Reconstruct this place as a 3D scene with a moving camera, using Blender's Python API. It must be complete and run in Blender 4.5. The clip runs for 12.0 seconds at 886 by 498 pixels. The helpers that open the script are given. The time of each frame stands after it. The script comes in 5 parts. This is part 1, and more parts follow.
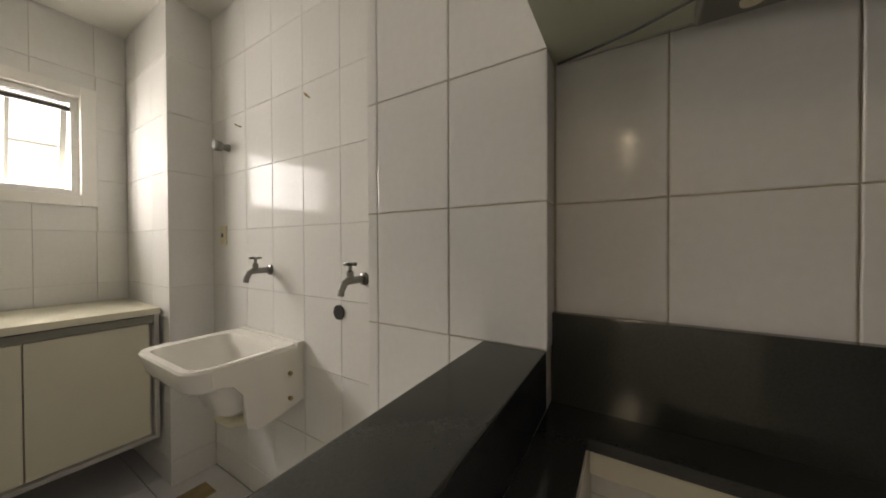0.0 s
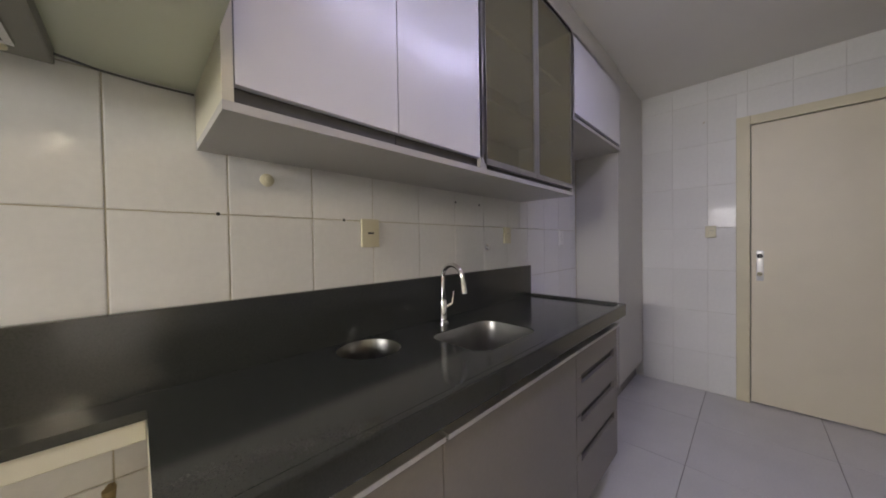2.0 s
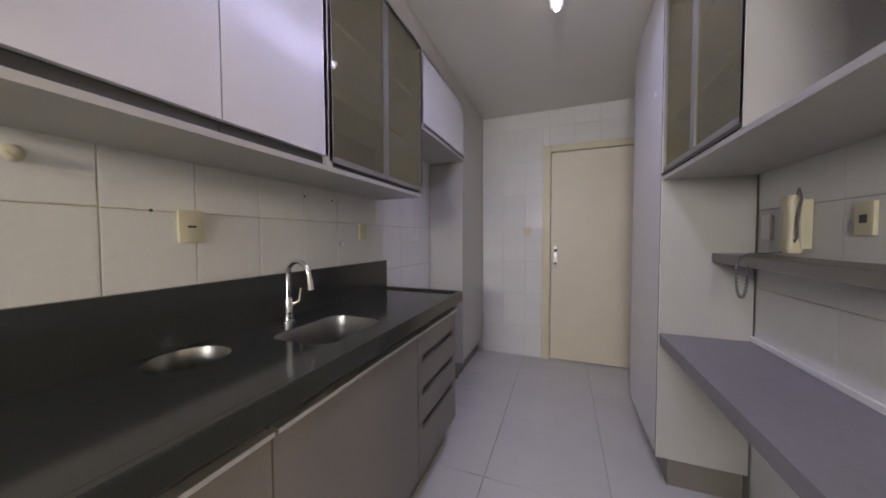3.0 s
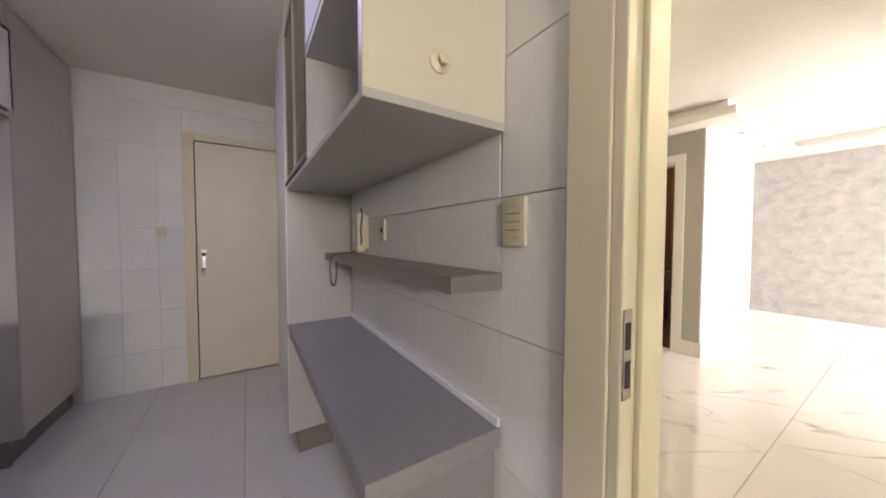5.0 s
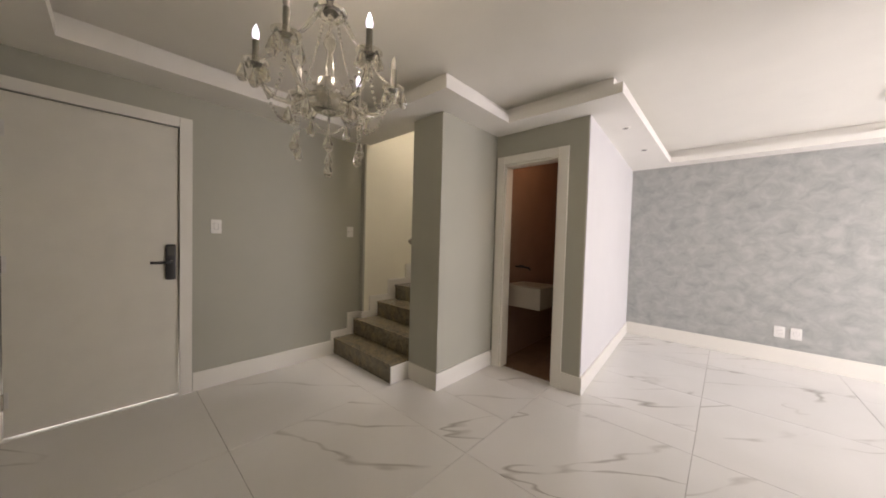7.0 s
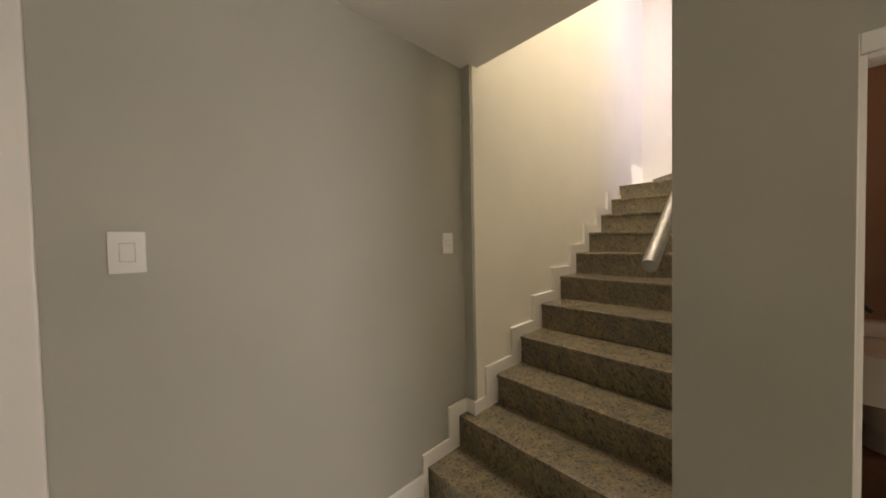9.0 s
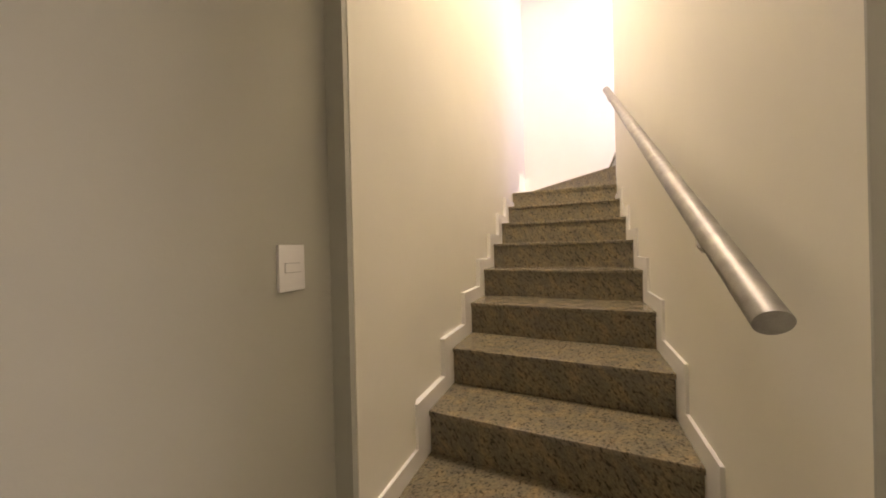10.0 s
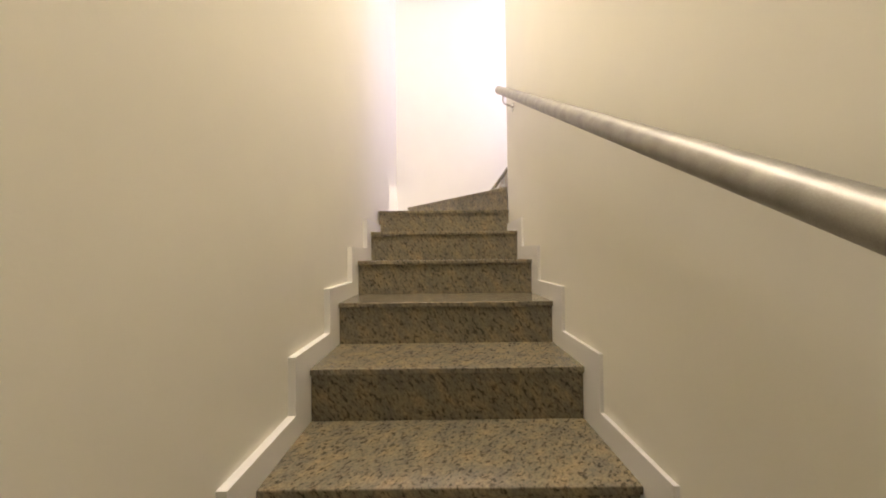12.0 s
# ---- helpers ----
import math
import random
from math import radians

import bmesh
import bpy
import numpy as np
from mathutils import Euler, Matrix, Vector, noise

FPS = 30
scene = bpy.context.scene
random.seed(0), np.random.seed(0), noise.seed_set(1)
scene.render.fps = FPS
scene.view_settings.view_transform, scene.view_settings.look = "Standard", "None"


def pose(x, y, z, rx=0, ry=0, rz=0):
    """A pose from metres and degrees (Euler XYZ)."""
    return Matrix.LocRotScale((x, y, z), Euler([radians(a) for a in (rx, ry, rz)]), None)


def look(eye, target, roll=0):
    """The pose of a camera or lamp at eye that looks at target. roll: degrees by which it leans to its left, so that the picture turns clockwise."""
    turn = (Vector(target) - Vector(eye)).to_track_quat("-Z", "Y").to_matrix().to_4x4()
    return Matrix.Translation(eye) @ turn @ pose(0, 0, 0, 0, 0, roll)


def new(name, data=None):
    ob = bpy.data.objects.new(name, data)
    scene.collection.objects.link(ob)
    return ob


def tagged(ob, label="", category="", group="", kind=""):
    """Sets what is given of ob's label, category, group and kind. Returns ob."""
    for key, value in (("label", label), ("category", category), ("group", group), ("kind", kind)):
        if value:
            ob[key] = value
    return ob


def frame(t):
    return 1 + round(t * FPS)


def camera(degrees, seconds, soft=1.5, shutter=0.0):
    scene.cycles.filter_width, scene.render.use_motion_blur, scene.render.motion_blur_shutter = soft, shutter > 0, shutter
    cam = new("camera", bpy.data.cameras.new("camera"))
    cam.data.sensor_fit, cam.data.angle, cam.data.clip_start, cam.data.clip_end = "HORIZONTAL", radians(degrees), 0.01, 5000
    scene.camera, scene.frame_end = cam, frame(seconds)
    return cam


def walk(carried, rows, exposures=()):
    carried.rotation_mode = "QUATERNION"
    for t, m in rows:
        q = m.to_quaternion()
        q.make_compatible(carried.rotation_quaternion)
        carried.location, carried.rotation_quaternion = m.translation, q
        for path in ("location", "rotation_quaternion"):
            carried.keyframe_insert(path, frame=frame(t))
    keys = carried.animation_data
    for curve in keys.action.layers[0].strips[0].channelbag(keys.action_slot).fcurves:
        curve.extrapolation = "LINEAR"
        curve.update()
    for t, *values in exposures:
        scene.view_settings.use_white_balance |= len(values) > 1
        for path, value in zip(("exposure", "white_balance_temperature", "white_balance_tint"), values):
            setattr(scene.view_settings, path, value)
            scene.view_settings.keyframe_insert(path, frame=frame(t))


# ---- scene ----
cam = camera(110.6, 12.0, soft=1.8)
PATH = [
    (0, (0.672, 0.272, 1.208), (-1.04, -0.763, 1.185), -0.2),
    (0.4, (0.68, 0.392, 1.213), (-1.279, -0.012, 1.204), -0.1),
    (0.5, (0.693, 0.435, 1.221), (-1.29, 0.174, 1.193), -0.2),
    (0.8, (0.734, 0.551, 1.219), (-1.258, 0.726, 1.202), -0.1),
    (1, (0.772, 0.613, 1.210), (-1.176, 1.065, 1.211), -0.6),
    (1.5, (0.871, 0.745, 1.209), (-0.858, 1.75, 1.201), -0.9),
    (2, (0.964, 0.814, 1.207), (-0.449, 2.229, 1.175), -0.9),
    (2.5, (1.058, 0.829, 1.208), (-0.015, 2.516, 1.156), -0.8),
    (2.7, (1.078, 0.820, 1.213), (0.145, 2.589, 1.151), -0.5),
    (4.3, (1.080, 0.728, 1.209), (1.398, 2.700, 1.123), 0.3),
    (4.5, (1.121, 0.717, 1.207), (1.648, 2.645, 1.131), 0.5),
    (4.7, (1.185, 0.709, 1.213), (1.932, 2.563, 1.141), 0.3),
    (5, (1.338, 0.68, 1.225), (2.412, 2.366, 1.155), 0.1),
    (5.5, (1.625, 0.601, 1.252), (3.107, 1.942, 1.19), 0.4),
    (6, (1.914, 0.588, 1.243), (3.591, 1.676, 1.189), 0.7),
    (6.5, (2.269, 0.75, 1.29), (3.922, 1.874, 1.228), 1.4),
    (7, (2.555, 1.026, 1.279), (4.023, 2.383, 1.218), 1.6),
    (7.5, (2.78, 1.421, 1.286), (3.969, 3.029, 1.23), 1.0),
    (7.7, (2.835, 1.605, 1.283), (3.937, 3.272, 1.226), 0.8),
    (9.3, (3.350, 3.132, 1.356), (4.863, 4.439, 1.314), -1.4),
    (9.5, (3.475, 3.232, 1.35), (5.092, 4.407, 1.319), -1.4),
    (10, (3.829, 3.491, 1.374), (5.664, 4.286, 1.37), -1.4),
    (10.5, (4.165, 3.663, 1.395), (6.112, 4.12, 1.41), -1.0),
    (11, (4.447, 3.684, 1.418), (6.435, 3.902, 1.453), -1.0),
    (11.5, (4.643, 3.653, 1.556), (6.642, 3.717, 1.596), -0.8),
    (12, (4.81, 3.62, 1.601), (6.809, 3.617, 1.641), -0.6),
]
EXPOSURES = [(0.0, -0.47, 7800, 17), (0.6, -0.25, 7350, 15), (1.0, 0.1, 7250, 13), (1.5, 0.55, 7250, 14), (2.5, 0.9, 7100, 17), (4.5, 0.9, 7450, 18), (5.0, 0.8, 7500, 18),
             (5.5, 0.3, 7250, 17), (6.0, 0.2, 7050, 14), (6.5, -0.06, 6800, 15), (7.0, -0.27, 6850, 18), (7.5, -0.2, 7300, 17), (9.3, -0.1, 7300, 18), (10.0, 0.25, 7700, 23), (10.5, 0.4, 7950, 22), (11.0, 0.36, 7750, 20), (12.0, 0.03, 7100, 17)]
walk(cam, [(t, look(eye, target, roll)) for t, eye, target, roll in PATH], EXPOSURES)

# ---------------------------------------------------------------- light
world = bpy.data.worlds.new("sky")
scene.world = world
world.use_nodes = True
wn = world.node_tree.nodes
sky = wn.new("ShaderNodeTexSky")
sky.sky_type, sky.sun_disc = "NISHITA", False
sky.sun_elevation, sky.sun_rotation = radians(48), radians(200)
wn["Background"].inputs["Strength"].default_value = 0.12
world.node_tree.links.new(sky.outputs[0], wn["Background"].inputs["Color"])


def lamp(name, kind, m, watts, color, size=0.1, size_y=None, angle=None):
    d = bpy.data.lights.new(name, kind)
    d.energy, d.color = watts, color
    if kind == "AREA":
        d.size = size
        if size_y:
            d.shape, d.size_y = "RECTANGLE", size_y
    elif kind == "SUN":
        d.angle = angle
    else:
        d.shadow_soft_size = size
    ob = new(name, d)
    ob.matrix_world = m
    return ob


lamp("sun", "SUN", look((3, -9, 9), (4.5, 0, 0)), 2.5, (1.0, 0.95, 0.86), angle=radians(0.5))
# sky light in the window openings
lamp("laundry_window_light", "AREA", look((0.75, -2.53, 1.755), (0.75, 0.0, 0.7)), 60, (0.90, 0.95, 1.0), 0.98, 0.52)
lamp("balcony_light", "AREA", look((6.2, -3.1, 1.25), (6.2, 2.0, 1.15)), 195, (0.95, 0.94, 1.0), 2.7, 2.2)
lamp("upstairs_window_light", "AREA", look((7.52, 1.86, 4.1), (7.52, 3.6, 2.9)), 34, (0.56, 0.54, 1.0), 0.8, 1.2)
# lamps of the place, and added unseen ones for stairs and toilet
lamp("kitchen_tube_light", "AREA", look((1.04, 1.98, 2.39), (1.04, 1.98, 0.0)), 4.9, (0.50, 0.53, 1.0), 0.08, 1.1)
for sx in (3.14, 3.99):
    lamp("living_spot_light", "SPOT", look((sx, 0.28, 2.325), (sx, 0.25, 0.0)), 18, (1.0, 0.87, 0.66), 0.04).data.spot_size = radians(168)
# added unseen area lamp that brightens the stair walls and steps
lamp("stair_fill_light", "AREA", look((5.6, 3.74, 4.9), (5.4, 3.5, 0.0)), 62, (1.0, 0.95, 0.89), 0.9, 0.5)
for deg in (33, 153, 273):
    lamp("chandelier_light", "POINT", pose(3.11 + 0.24 * math.cos(radians(deg)), 2.14 + 0.24 * math.sin(radians(deg)), 2.03), 2.4, (1.0, 0.88, 0.70), 0.014)
# added warm lamp, out of view, to lighten the toilet interior
lamp("toilet_fill_light", "POINT", pose(5.62, 2.25, 2.3), 3.6, (1.0, 0.62, 0.38), 0.06)

# ---------------------------------------------------------------- materials
def material(name, color, rough=0.5, metal=0.0, var=0.05, scale=3.0, bump=0.0, bump_scale=60.0, coat=0.0, per_object=0.0, fine=0.0, spec=0.5):
    m = bpy.data.materials.new(name)
    m.use_nodes = True
    nt = m.node_tree
    n, l = nt.nodes, nt.links
    b = n["Principled BSDF"]
    b.inputs["Metallic"].default_value = metal
    b.inputs["Coat Weight"].default_value = coat
    b.inputs["Coat Roughness"].default_value = 0.08
    b.inputs["Specular IOR Level"].default_value = spec
    co = n.new("ShaderNodeTexCoord")
    no = n.new("ShaderNodeTexNoise")
    no.inputs["Scale"].default_value, no.inputs["Detail"].default_value = scale, 6
    l.new(co.outputs["Object"], no.inputs["Vector"])
    ramp = n.new("ShaderNodeMapRange")
    ramp.inputs[1].default_value, ramp.inputs[2].default_value = 0.3, 0.7
    ramp.inputs[3].default_value, ramp.inputs[4].default_value = 1 - var, 1 + var
    l.new(no.outputs["Fac"], ramp.inputs[0])
    value = ramp.outputs[0]
    if fine:
        nf = n.new("ShaderNodeTexNoise")
        nf.inputs["Scale"].default_value, nf.inputs["Detail"].default_value = scale * 22, 3
        l.new(co.outputs["Object"], nf.inputs["Vector"])
        mr = n.new("ShaderNodeMapRange")
        mr.inputs[1].default_value, mr.inputs[2].default_value = 0.3, 0.7
        mr.inputs[3].default_value, mr.inputs[4].default_value = 1 - fine, 1 + fine
        l.new(nf.outputs["Fac"], mr.inputs[0])
        mu = n.new("ShaderNodeMath")
        mu.operation = "MULTIPLY"
        l.new(value, mu.inputs[0]), l.new(mr.outputs[0], mu.inputs[1])
        value = mu.outputs[0]
    if per_object:
        oi = n.new("ShaderNodeObjectInfo")
        mr = n.new("ShaderNodeMapRange")
        mr.inputs[3].default_value, mr.inputs[4].default_value = 1 - per_object, 1 + per_object
        l.new(oi.outputs["Random"], mr.inputs[0])
        mu = n.new("ShaderNodeMath")
        mu.operation = "MULTIPLY"
        l.new(value, mu.inputs[0]), l.new(mr.outputs[0], mu.inputs[1])
        value = mu.outputs[0]
    mix = n.new("ShaderNodeVectorMath")
    mix.operation = "SCALE"
    mix.inputs[0].default_value = color[:3]
    l.new(value, mix.inputs["Scale"])
    l.new(mix.outputs[0], b.inputs["Base Color"])
    rr = n.new("ShaderNodeMapRange")
    rr.inputs[3].default_value, rr.inputs[4].default_value = max(0.02, rough * 0.85), min(1, rough * 1.15)
    l.new(no.outputs["Fac"], rr.inputs[0])
    l.new(rr.outputs[0], b.inputs["Roughness"])
    if bump:
        nb = n.new("ShaderNodeTexNoise")
        nb.inputs["Scale"].default_value, nb.inputs["Detail"].default_value = bump_scale, 4
        l.new(co.outputs["Object"], nb.inputs["Vector"])
        bp = n.new("ShaderNodeBump")
        bp.inputs["Strength"].default_value, bp.inputs["Distance"].default_value = bump, 0.002
        l.new(nb.outputs["Fac"], bp.inputs["Height"])
        l.new(bp.outputs[0], b.inputs["Normal"])
    return m


def emitter(name, color, strength):
    m = bpy.data.materials.new(name)
    m.use_nodes = True
    b = m.node_tree.nodes["Principled BSDF"]
    b.inputs["Base Color"].default_value = (*color, 1)
    b.inputs["Emission Color"].default_value = (*color, 1)
    b.inputs["Emission Strength"].default_value = strength
    return m


def clear_glass(name, color=(1, 1, 1), rough=0.0, ior=1.5):
    m = bpy.data.materials.new(name)
    m.use_nodes = True
    b = m.node_tree.nodes["Principled BSDF"]
    b.inputs["Base Color"].default_value = (*color, 1)
    b.inputs["Roughness"].default_value = rough
    b.inputs["IOR"].default_value = ior
    b.inputs["Transmission Weight"].default_value = 0.94
    return m


def tinted_pane(name, tint, gloss, milk=None):
    """A thin smoked pane: tinted see-through with a mirror-like skin."""
    m = bpy.data.materials.new(name)
    m.use_nodes = True
    nt = m.node_tree
    n, l = nt.nodes, nt.links
    n.remove(n["Principled BSDF"])
    tr, gl, mx = n.new("ShaderNodeBsdfTransparent"), n.new("ShaderNodeBsdfGlossy"), n.new("ShaderNodeMixShader")
    tr.inputs[0].default_value = (*tint, 1)
    gl.inputs["Roughness"].default_value = 0.06
    mx.inputs[0].default_value = gloss
    l.new(tr.outputs[0], mx.inputs[1]), l.new(gl.outputs[0], mx.inputs[2])
    out = mx.outputs[0]
    if milk:
        df, m2 = n.new("ShaderNodeBsdfDiffuse"), n.new("ShaderNodeMixShader")
        df.inputs[0].default_value = (*milk, 1)
        m2.inputs[0].default_value = 0.24
        l.new(out, m2.inputs[1]), l.new(df.outputs[0], m2.inputs[2])
        out = m2.outputs[0]
    l.new(out, n["Material Output"].inputs[0])
    return m


def marble(name):
    """White porcelain with long grey veins; every tile has its own cut of the vein field."""
    m = bpy.data.materials.new(name)
    m.use_nodes = True
    nt = m.node_tree
    n, l = nt.nodes, nt.links
    b = n["Principled BSDF"]
    co, oi = n.new("ShaderNodeTexCoord"), n.new("ShaderNodeObjectInfo")
    off = n.new("ShaderNodeVectorMath")
    off.operation = "MULTIPLY_ADD"
    off.inputs[1].default_value = (1, 1, 1)
    comb = n.new("ShaderNodeCombineXYZ")
    k = n.new("ShaderNodeMath")
    k.operation = "MULTIPLY"
    k.inputs[1].default_value = 37.0
    l.new(oi.outputs["Random"], k.inputs[0])
    l.new(k.outputs[0], comb.inputs[0]), l.new(k.outputs[0], comb.inputs[2])
    l.new(co.outputs["Object"], off.inputs[0]), l.new(comb.outputs[0], off.inputs[2])
    lay = n.new("ShaderNodeMapping")
    lay.inputs["Rotation"].default_value = (0, radians(-47), 0)
    l.new(off.outputs[0], lay.inputs[0])
    turn = n.new("ShaderNodeMapping")
    turn.inputs["Scale"].default_value = (0.42, 1, 1.9)
    l.new(lay.outputs[0], turn.inputs[0])
    warp = n.new("ShaderNodeTexNoise")
    warp.inputs["Scale"].default_value, warp.inputs["Detail"].default_value, warp.inputs["Roughness"].default_value = 0.95, 4, 0.4
    l.new(turn.outputs[0], warp.inputs["Vector"])
    ab = n.new("ShaderNodeMath")
    ab.operation = "SUBTRACT"
    ab.inputs[1].default_value = 0.5
    l.new(warp.outputs["Fac"], ab.inputs[0])
    ab2 = n.new("ShaderNodeMath")
    ab2.operation = "ABSOLUTE"
    l.new(ab.outputs[0], ab2.inputs[0])
    swell = n.new("ShaderNodeTexNoise")
    swell.inputs["Scale"].default_value, swell.inputs["Detail"].default_value = 2.6, 2
    l.new(off.outputs[0], swell.inputs["Vector"])
    sw = n.new("ShaderNodeMapRange")
    sw.inputs[1].default_value, sw.inputs[2].default_value = 0.4, 0.68
    sw.inputs[3].default_value, sw.inputs[4].default_value = 0.004, 0.015
    l.new(swell.outputs["Fac"], sw.inputs[0])
    vein = n.new("ShaderNodeMapRange")
    vein.inputs[1].default_value = 0.0
    l.new(sw.outputs[0], vein.inputs[2])
    vein.inputs[3].default_value, vein.inputs[4].default_value = 1.0, 0.0
    l.new(ab2.outputs[0], vein.inputs[0])
    gate = n.new("ShaderNodeTexNoise")
    gate.inputs["Scale"].default_value, gate.inputs["Detail"].default_value = 1.7, 3
    l.new(off.outputs[0], gate.inputs["Vector"])
    gm = n.new("ShaderNodeMapRange")
    gm.inputs[1].default_value, gm.inputs[2].default_value = 0.42, 0.6
    l.new(gate.outputs["Fac"], gm.inputs[0])
    mu = n.new("ShaderNodeMath")
    mu.operation = "MULTIPLY"
    l.new(vein.outputs[0], mu.inputs[0]), l.new(gm.outputs[0], mu.inputs[1])
    cloud = n.new("ShaderNodeTexNoise")
    cloud.inputs["Scale"].default_value, cloud.inputs["Detail"].default_value = 2.2, 5
    l.new(off.outputs[0], cloud.inputs["Vector"])
    ground = n.new("ShaderNodeMix")
    ground.data_type = "RGBA"
    ground.inputs[6].default_value, ground.inputs[7].default_value = (0.70, 0.69, 0.66, 1), (0.80, 0.79, 0.77, 1)
    l.new(cloud.outputs["Fac"], ground.inputs[0])
    mx = n.new("ShaderNodeMix")
    mx.data_type = "RGBA"
    mx.inputs[7].default_value = (0.40, 0.38, 0.35, 1)
    l.new(mu.outputs[0], mx.inputs[0]), l.new(ground.outputs[2], mx.inputs[6])
    l.new(mx.outputs[2], b.inputs["Base Color"])
    b.inputs["Roughness"].default_value = 0.08
    return m


def speckled(name, dark, mid, light, scale, rough, stretch=(1, 1, 1)):
    """Polished granite: grains of three colours."""
    m = bpy.data.materials.new(name)
    m.use_nodes = True
    nt = m.node_tree
    n, l = nt.nodes, nt.links
    b = n["Principled BSDF"]
    co, mp = n.new("ShaderNodeTexCoord"), n.new("ShaderNodeMapping")
    mp.inputs["Scale"].default_value = stretch
    mp.inputs["Rotation"].default_value = (0.3, 0.5, 0.7)
    l.new(co.outputs["Object"], mp.inputs[0])
    no = n.new("ShaderNodeTexNoise")
    no.inputs["Scale"].default_value, no.inputs["Detail"].default_value, no.inputs["Roughness"].default_value = scale, 7, 0.7
    l.new(mp.outputs[0], no.inputs["Vector"])
    cr = n.new("ShaderNodeValToRGB")
    e = cr.color_ramp.elements
    e[0].position, e[0].color = 0.36, (*dark, 1)
    e[1].position, e[1].color = 0.68, (*light, 1)
    c = e.new(0.44)
    c.color = (*mid, 1)
    l.new(no.outputs["Fac"], cr.inputs[0])
    l.new(cr.outputs[0], b.inputs["Base Color"])
    b.inputs["Roughness"].default_value = rough
    return m


def fleck_granite(name):
    """Warm polished granite: drawn-out ochre and grey clouds, fine grain and short dark flecks."""
    m = bpy.data.materials.new(name)
    m.use_nodes = True
    nt = m.node_tree
    n, l = nt.nodes, nt.links
    b = n["Principled BSDF"]
    co, turn, mp = n.new("ShaderNodeTexCoord"), n.new("ShaderNodeMapping"), n.new("ShaderNodeMapping")
    turn.inputs["Rotation"].default_value = (0.7, 0.3, 0.75)
    mp.inputs["Scale"].default_value = (1.0, 1.25, 0.5)
    l.new(co.outputs["Object"], turn.inputs[0]), l.new(turn.outputs[0], mp.inputs[0])

    def noise(scale, detail, rough):
        no = n.new("ShaderNodeTexNoise")
        no.inputs["Scale"].default_value, no.inputs["Detail"].default_value, no.inputs["Roughness"].default_value = scale, detail, rough
        l.new(mp.outputs[0], no.inputs["Vector"])
        return no.outputs["Fac"]

    def ramp(fac, stops):
        cr = n.new("ShaderNodeValToRGB")
        e = cr.color_ramp.elements
        e[0].position, e[0].color = stops[0][0], (*stops[0][1], 1)
        e[1].position, e[1].color = stops[-1][0], (*stops[-1][1], 1)
        for p, c in stops[1:-1]:
            e.new(p).color = (*c, 1)
        l.new(fac, cr.inputs[0])
        return cr.outputs[0]

    clouds = ramp(noise(16, 4, 0.6), [(0.32, (0.165, 0.15, 0.108)), (0.5, (0.215, 0.182, 0.118)), (0.70, (0.295, 0.225, 0.125))])
    grain = ramp(noise(130, 4, 0.7), [(0.33, (0.66, 0.66, 0.66)), (0.5, (1, 1, 1)), (0.7, (1.3, 1.27, 1.2))])
    flecks = ramp(noise(82, 3, 0.6), [(0.36, (0.36, 0.37, 0.36)), (0.47, (1, 1, 1))])
    out = clouds
    for layer in (grain, flecks):
        mx = n.new("ShaderNodeMix")
        mx.data_type, mx.blend_type = "RGBA", "MULTIPLY"
        mx.inputs[0].default_value = 1.0
        l.new(out, mx.inputs[6]), l.new(layer, mx.inputs[7])
        out = mx.outputs[2]
    l.new(out, b.inputs["Base Color"])
    b.inputs["Roughness"].default_value = 0.19
    return m


def trowelled(name, dark, light):
    """Burnished cement plaster: short overlapping trowel strokes."""
    m = bpy.data.materials.new(name)
    m.use_nodes = True
    nt = m.node_tree
    n, l = nt.nodes, nt.links
    b = n["Principled BSDF"]
    co, mp = n.new("ShaderNodeTexCoord"), n.new("ShaderNodeMapping")
    mp.inputs["Scale"].default_value = (1, 1.35, 1.5)
    mp.inputs["Rotation"].default_value = (-0.75, 0, 0)
    l.new(co.outputs["Object"], mp.inputs[0])
    no = n.new("ShaderNodeTexNoise")
    no.inputs["Scale"].default_value, no.inputs["Detail"].default_value = 5.5, 8
    no.inputs["Roughness"].default_value, no.inputs["Distortion"].default_value = 0.6, 0.5
    l.new(mp.outputs[0], no.inputs["Vector"])
    cr = n.new("ShaderNodeValToRGB")
    e = cr.color_ramp.elements
    e[0].position, e[0].color = 0.31, (*dark, 1)
    e[1].position, e[1].color = 0.68, (*light, 1)
    l.new(no.outputs["Fac"], cr.inputs[0])
    l.new(cr.outputs[0], b.inputs["Base Color"])
    b.inputs["Roughness"].default_value = 0.5
    bp = n.new("ShaderNodeBump")
    bp.inputs["Strength"].default_value, bp.inputs["Distance"].default_value = 0.15, 0.003
    l.new(no.outputs["Fac"], bp.inputs["Height"])
    l.new(bp.outputs[0], b.inputs["Normal"])
    return m


WHITE_WALL = material("white_wall_paint", (0.80, 0.78, 0.72), 0.6, var=0.02, bump=0.12, bump_scale=140)
SIDE_WALL = material("pale_lilac_wall_paint", (0.66, 0.65, 0.65), 0.6, var=0.02, bump=0.12, bump_scale=140)
CREAM_WALL = material("cream_wall_paint", (0.82, 0.79, 0.67), 0.6, var=0.02, bump=0.12, bump_scale=140)
GREY_WALL = material("grey_wall_paint", (0.418, 0.415, 0.35), 0.55, var=0.03, scale=2, bump=0.15, bump_scale=120)
TEXTURED = trowelled("trowelled_grey_plaster", (0.305, 0.318, 0.305), (0.45, 0.457, 0.437))
